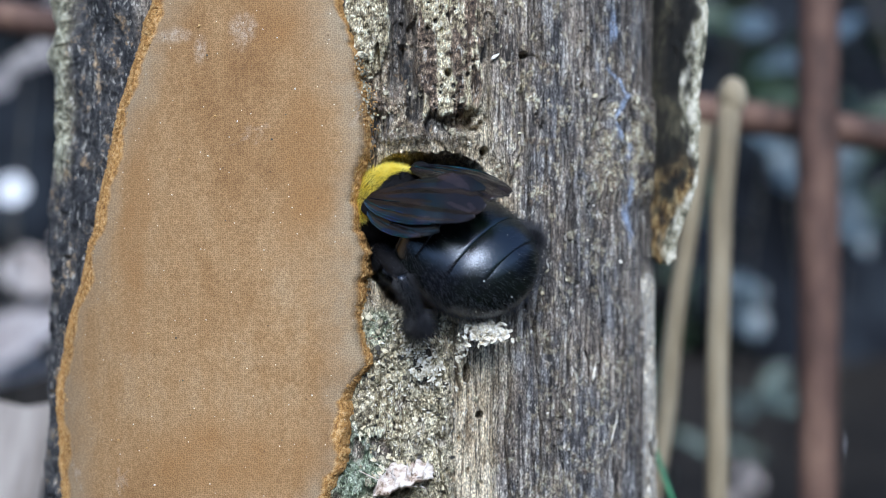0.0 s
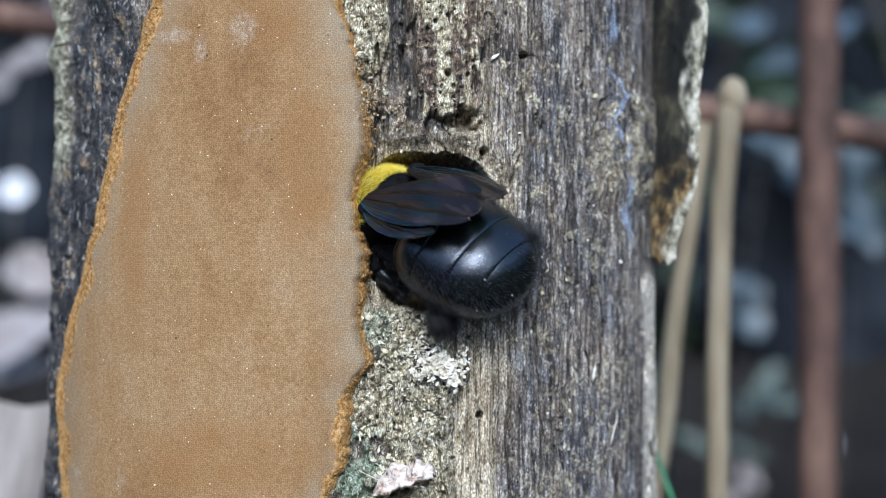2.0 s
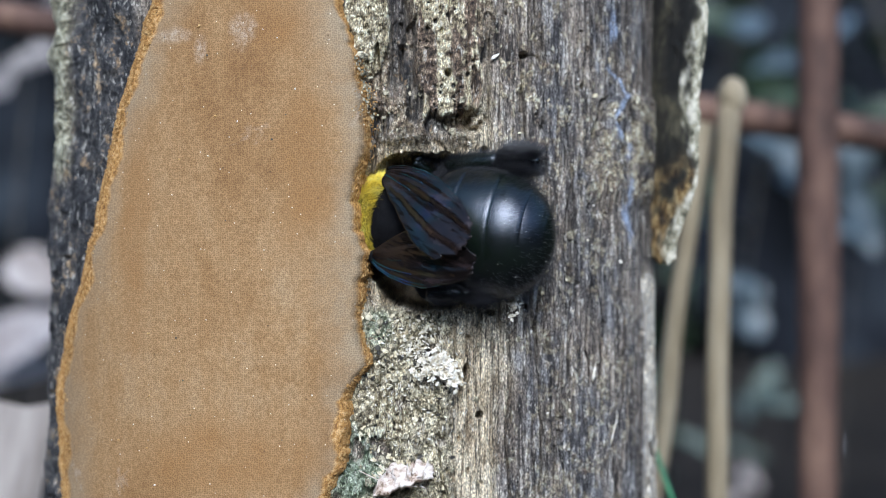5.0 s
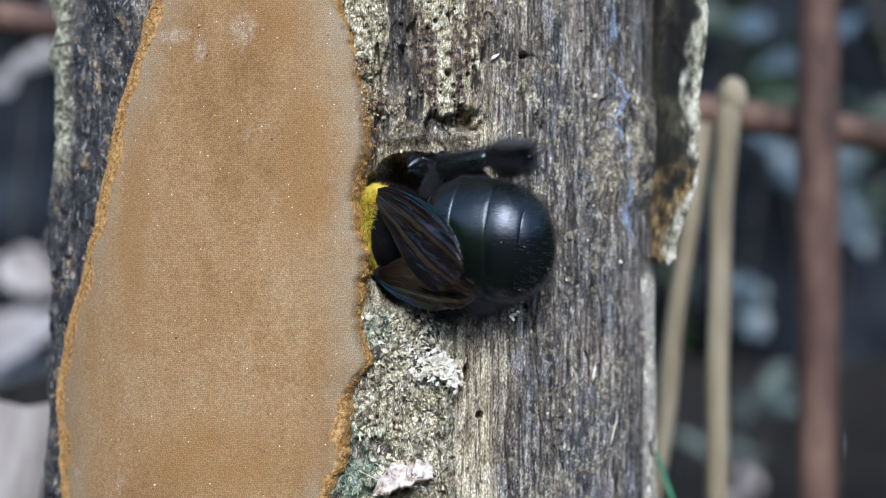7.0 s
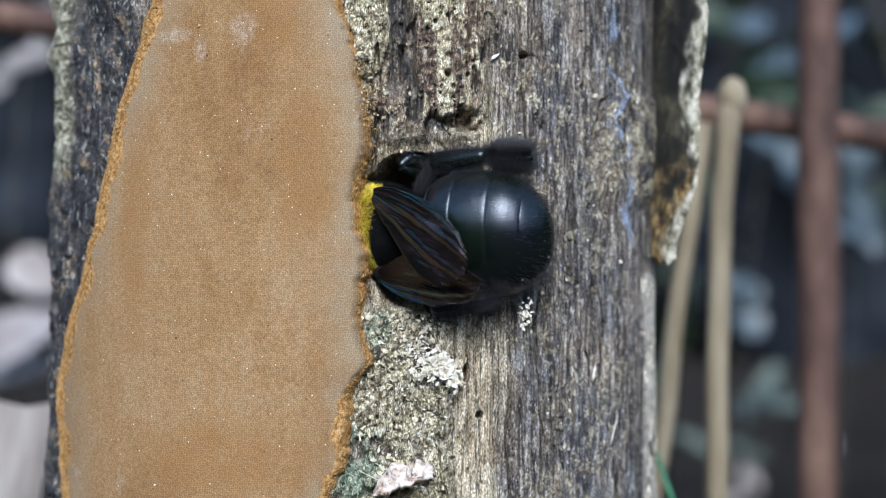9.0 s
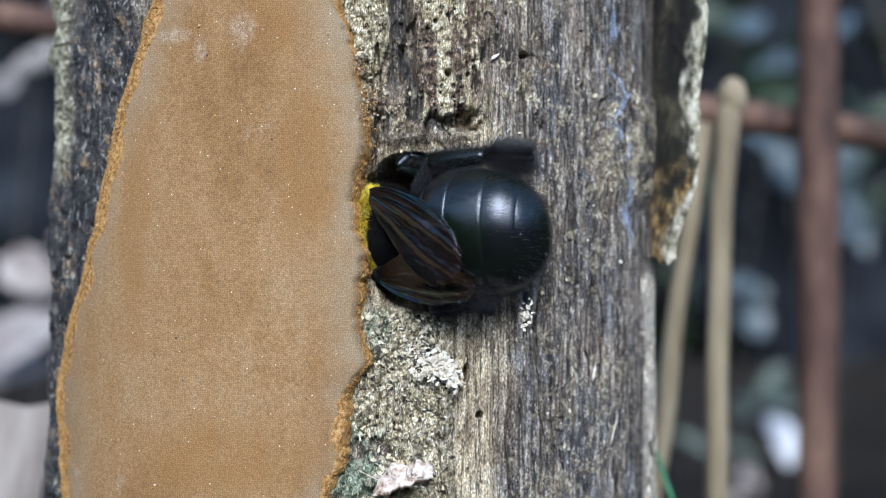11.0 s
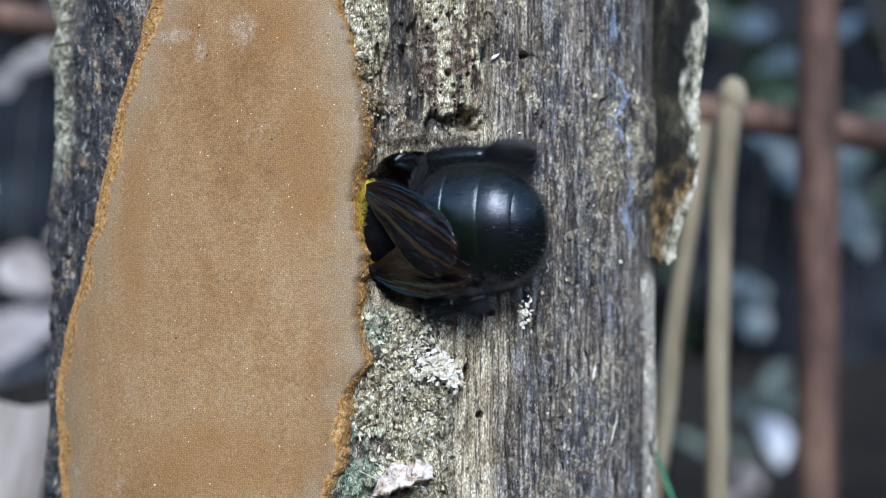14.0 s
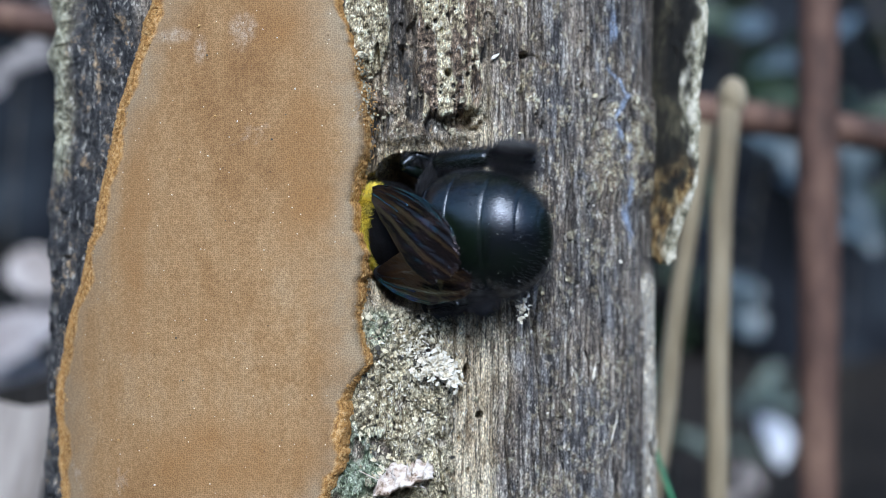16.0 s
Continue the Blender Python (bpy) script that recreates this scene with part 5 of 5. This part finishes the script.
SPRIGS = [build_sprig(*row) for row in (
    (-0.159, 0.35, 0.072, 0.030, 0.020, DRYLEAF, 601, "thin sprig with a greyish dry leaf"),
    (-0.166, 0.35, 0.023, 0.016, 0.014, BRIGHT_SPOT, 602, "thin sprig with a small white blade standing in for a bright spot"),
    (-0.164, 0.36, -0.008, 0.030, 0.020, PINKLEAF, 603, "thin sprig with a pinkish dry leaf"),
    (-0.158, 0.34, -0.031, 0.050, 0.032, PINKLEAF, 604, "thin sprig with a pinkish dry leaf"),
    (0.200, 0.60, 0.110, 0.050, 0.026, WAXY, 605, "thin sprig with a bluish waxy leaf"),
    (0.206, 0.60, 0.052, 0.036, 0.018, WAXY, 606, "thin sprig with a bluish waxy leaf"),
    (0.176, 0.58, -0.024, 0.030, 0.016, WAXY, 607, "thin sprig with a bluish waxy leaf"),
    (0.196, 0.60, -0.085, 0.036, 0.010, SAGE, 608, "thin sprig with sage green leaves"),
    (0.185, 0.62, -0.122, 0.042, 0.009, SAGE, 609, "thin sprig with sage green leaves"),
    (0.201, 0.62, -0.112, 0.034, 0.028, BRIGHT_SPOT, 610, "thin sprig with a small white blade standing in for a bright spot"),
    (0.181, 0.60, -0.134, 0.018, 0.009, PINKLEAF, 612, "thin sprig with a pinkish dry leaf"),
    (0.262, 0.66, 0.018, 0.050, 0.020, WAXY, 611, "thin sprig with a bluish waxy leaf"))]


def bee_at(x, y, z, swing, dive, roll):
    """The bee's pose: thorax at x, y, z (mm); swing turns the tail down, dive brings it out of the hole, roll shows its right flank."""
    base = Matrix(((1, 0, 0), (0, 0, -1), (0, 1, 0))).to_4x4()
    turn = Matrix.Rotation(radians(swing), 4, "Y") @ Matrix.Rotation(radians(-dive), 4, "Z") @ Matrix.Rotation(radians(roll), 4, "X")
    return Matrix.Translation(mm(x, y, z)) @ turn @ base


# thorax x and z (mm), swing, dive, roll; bend and turn of the abdomen
WORKING = [
    (0.0, -5.9, 4.3, 16.0, 38.2, -46.5, 22.0, -2.8), (0.5, -6.0, 4.1, 16.0, 38.2, -48.0, 21.5, -1.5), (1.0, -6.3, 3.7, 15.5, 38.5, -52.0, 20.0, 0.0),
    (1.5, -6.4, 3.4, 14.5, 38.8, -52.0, 21.0, -0.6), (1.8, -6.3, 3.9, 15.5, 38.5, -49.0, 21.5, -0.6), (2.0, -6.2, 4.2, 16.0, 38.2, -47.0, 22.0, -0.5),
    (2.5, -6.3, 4.6, 16.6, 38.0, -45.0, 22.0, -0.4), (3.0, -6.4, 4.6, 15.0, 38.2, -47.0, 22.0, -0.2), (3.2, -6.6, 4.7, 11.0, 38.8, -54.0, 21.5, 1.0),
    (3.5, -6.9, 4.8, 7.2, 39.3, -59.0, 21.0, 2.0), (3.7, -6.8, 4.6, 6.0, 39.5, -57.0, 20.0, 3.0), (3.85, -6.5, 4.0, 2.0, 40.0, -50.0, 19.0, 4.0),
    (4.0, -6.3, 3.4, -1.8, 40.2, -42.0, 17.8, 5.2), (4.2, -6.0, 3.6, 6.0, 41.0, -26.0, 20.6, 3.9), (5.2, -5.7, 2.9, 15.0, 42.5, 10.0, 23.0, 3.8)]
# how the thorax (x, z) and then the abdomen (x, z) stray from the resting place, in mm
RESTING = [
    (6.3, 0.1, 0.2, 0.2, 0.3), (6.5, 0.1, 0.2, 0.3, 0.1), (7.0, 0, 0, 0, 0), (7.5, -0.2, 0.3, 0.1, 0.55), (8.0, -0.5, 0.3, -0.35, 0.8), (8.5, -0.5, 0.2, -0.5, 0.7),
    (9.0, -0.4, 0.1, -0.05, 0.8), (10.2, -0.5, 0.05, -0.3, 0.85), (11.5, -0.55, 0.0, -0.5, 0.9), (12.0, -0.75, -0.2, 0.5, 0.7), (12.5, -1.0, 0.55, -1.15, 1.7), (13.0, -0.8, 0.55, -1.15, 1.6),
    (13.5, -0.05, 0.35, -0.05, 1.1), (14.0, -0.8, 0.45, -0.8, 1.3), (14.5, -0.55, 0.3, -0.5, 1.05), (15.0, -0.4, 0.3, -0.1, 0.95), (15.5, -0.35, 0.15, -0.15, 0.9), (16.0, -0.2, 0.15, -0.4, 0.65)]


def motions():
    rows = list(WORKING)
    for t, tx, tz, ax, az in RESTING:
        rows.append((t, -5.6 + tx, 2.0 + tz, 18.0 - 5.6 * (az - tz), 42.5 - 6.4 * (ax - tx), 22.0, 24.0, 3.8))
    walk(BEE, [(t, bee_at(x, 2.3, z, swing, dive, roll)) for t, x, z, swing, dive, roll, bend, turn in rows])
    walk(ABDOMEN, [(t, Matrix.Translation((4.3 * MM, 0, -0.6 * MM)) @ pose(0, 0, 0, 0, 0, turn) @ pose(0, 0, 0, 0, bend, 0)) for t, x, z, swing, dive, roll, bend, turn in rows])
    # wings: hinge (mm), roof tilt, pitch and sweep, at work, as the bee turns, and at rest
    work = ((2.3, -3.8, 3.6, 18, -3, -4), (2.4, 3.3, 3.2, -14, -2, 4), (2.6, -3.9, 2.9, 20, -1, -14), (2.6, 3.2, 2.8, -16, -1, 4))
    rest = ((2.6, -3.9, 3.2, 10, -2, -1), (3.0, 4.9, 4.0, -4, -5, -9), (3.4, -3.6, 2.6, 10, 0, -1), (3.6, 4.0, 3.1, -4, -2, -5))
    stages = ((0.0, 0.0, 0), (1.5, 0.0, -2), (2.5, 0.0, 0), (3.0, 0.0, 1), (3.4, 0.0, 3), (3.7, 0.0, 2), (3.85, 0.0, 0), (4.0, 0.1, -1), (4.2, 0.3, -1), (5.2, 0.9, 0), (6.3, 1.0, 0), (9.0, 1.0, 0), (11.5, 1.0, 0), (12.5, 1.0, 4), (13.5, 1.0, 3), (16.0, 1.0, 1))
    for w, one, two in zip(WINGS, work, rest):
        rows_w = []
        for t, k, over in stages:
            x, y, z, rx, ry, rz = (a + (b - a) * k for a, b in zip(one, two))
            rows_w.append((t, pose(x * MM, y * MM, z * MM) @ pose(0, 0, 0, 0, ry, rz + over) @ pose(0, 0, 0, rx, 0, 0)))
        walk(w, rows_w)
    for limb, lifts in ((LEGS[0], ((0.0, -2, -2), (0.8, 3, 8), (1.6, 9, 18), (3.0, 8, 20), (3.7, 10, 22), (3.85, 4, 18), (4.0, -4, 14), (4.2, -18, 13), (5.2, -28, 20), (7.0, -33, 22), (8.0, -33, 19), (11.5, -33, 19), (13.5, -36, 16), (16.0, -33, 19))), (LEGS[1], ((0.0, -16, -20), (1.0, -16, -20), (3.0, -16, -20), (4.0, -12, -4), (6.3, -2, 0), (6.5, -4, 2), (7.0, 2, 0), (7.5, 0, -2), (8.0, 6, -8), (8.5, 6, -8), (9.0, 4, -6), (10.2, 6, -8), (11.5, 8, -10), (12.0, 4, -4), (12.5, 14, -20), (13.0, 12, -18), (13.5, 2, -8), (14.0, 10, -14), (14.5, 6, -10), (15.0, 4, -8), (15.5, 4, -8), (16.0, 6, -8)))):
        hip = limb.location.copy()
        # the upper hind leg is drawn up beside the abdomen once the bee has turned
        walk(limb, [(t, Matrix.Translation(hip) @ pose(0, 0, 0, 14 * min(max((t - 3.8) / 1.4, 0), 1), 0, 0) @ pose(0, 0, 0, 0, lift, swing)) for t, lift, swing in lifts])
    # shoots stir in the wind; the white blade, a stand-in for a bright spot, drifts in and out behind the log
    for k, sprig in enumerate(SPRIGS):
        foot = sprig.location.copy()
        gusts = [(0.5 * i, 0.35 * math.sin(0.9 * i + 2.1 * k) + 0.2 * math.sin(2.3 * i + k)) for i in range(33)]
        if k == 1:
            gusts = [(0.0, 0), (1.5, 0.2), (2.3, 0), (3.0, -2.6), (8.0, -2.8), (13.1, -2.6), (13.5, 0), (14.0, -2.4), (14.6, -2.4), (15.0, -0.8), (15.5, -2.4), (16.0, -2.6)]
        if k == 9:
            gusts = [(0.0, 7.4), (6.0, 7.3), (9.0, 7.3), (11.3, 0.9), (12.5, 0.7), (13.4, 0.3), (14.2, -0.2), (15.0, 0.1), (16.0, 0.0)]
        walk(sprig, [(t, Matrix.Translation(foot) @ pose(0, 0, 0, 0, lean, 0)) for t, lean in gusts])
    walk(CLUMP, [(t, pose(x * MM, y * MM, H + z * MM, 0, turn, 0)) for t, x, y, z, turn in ((0.0, 4.2, -4.2, -7.9, 0), (0.6, 4.0, -4.2, -8.3, 2), (1.0, 3.7, -4.0, -8.9, 8), (1.15, 2.0, -3.2, -10.4, 30), (1.3, 0.2, -1.7, -11.4, 50), (16.0, 0.2, -1.7, -11.5, 50))])
    walk(WISP, [(t, pose(x * MM, -1.7 * MM, H + z * MM, 0, turn, 0)) for t, x, z, turn in ((0.0, 1.9, -9.4, 20), (1.0, 2.2, -10.4, 20), (1.3, 1.8, -11.0, 0), (2.0, 2.0, -10.8, 0), (3.6, 1.9, -10.2, 10), (3.8, 2.6, -9.6, 30), (3.9, 5.0, -6.5, 70), (4.1, 6.4, -6.6, 60), (4.3, 6.8, -5.6, 20), (6.3, 6.9, -5.3, 10), (7.5, 7.0, -5.3, 10), (8.5, 7.9, -6.2, 10), (12.0, 8.0, -6.3, 10), (16.0, 7.7, -5.6, 10))])


motions()
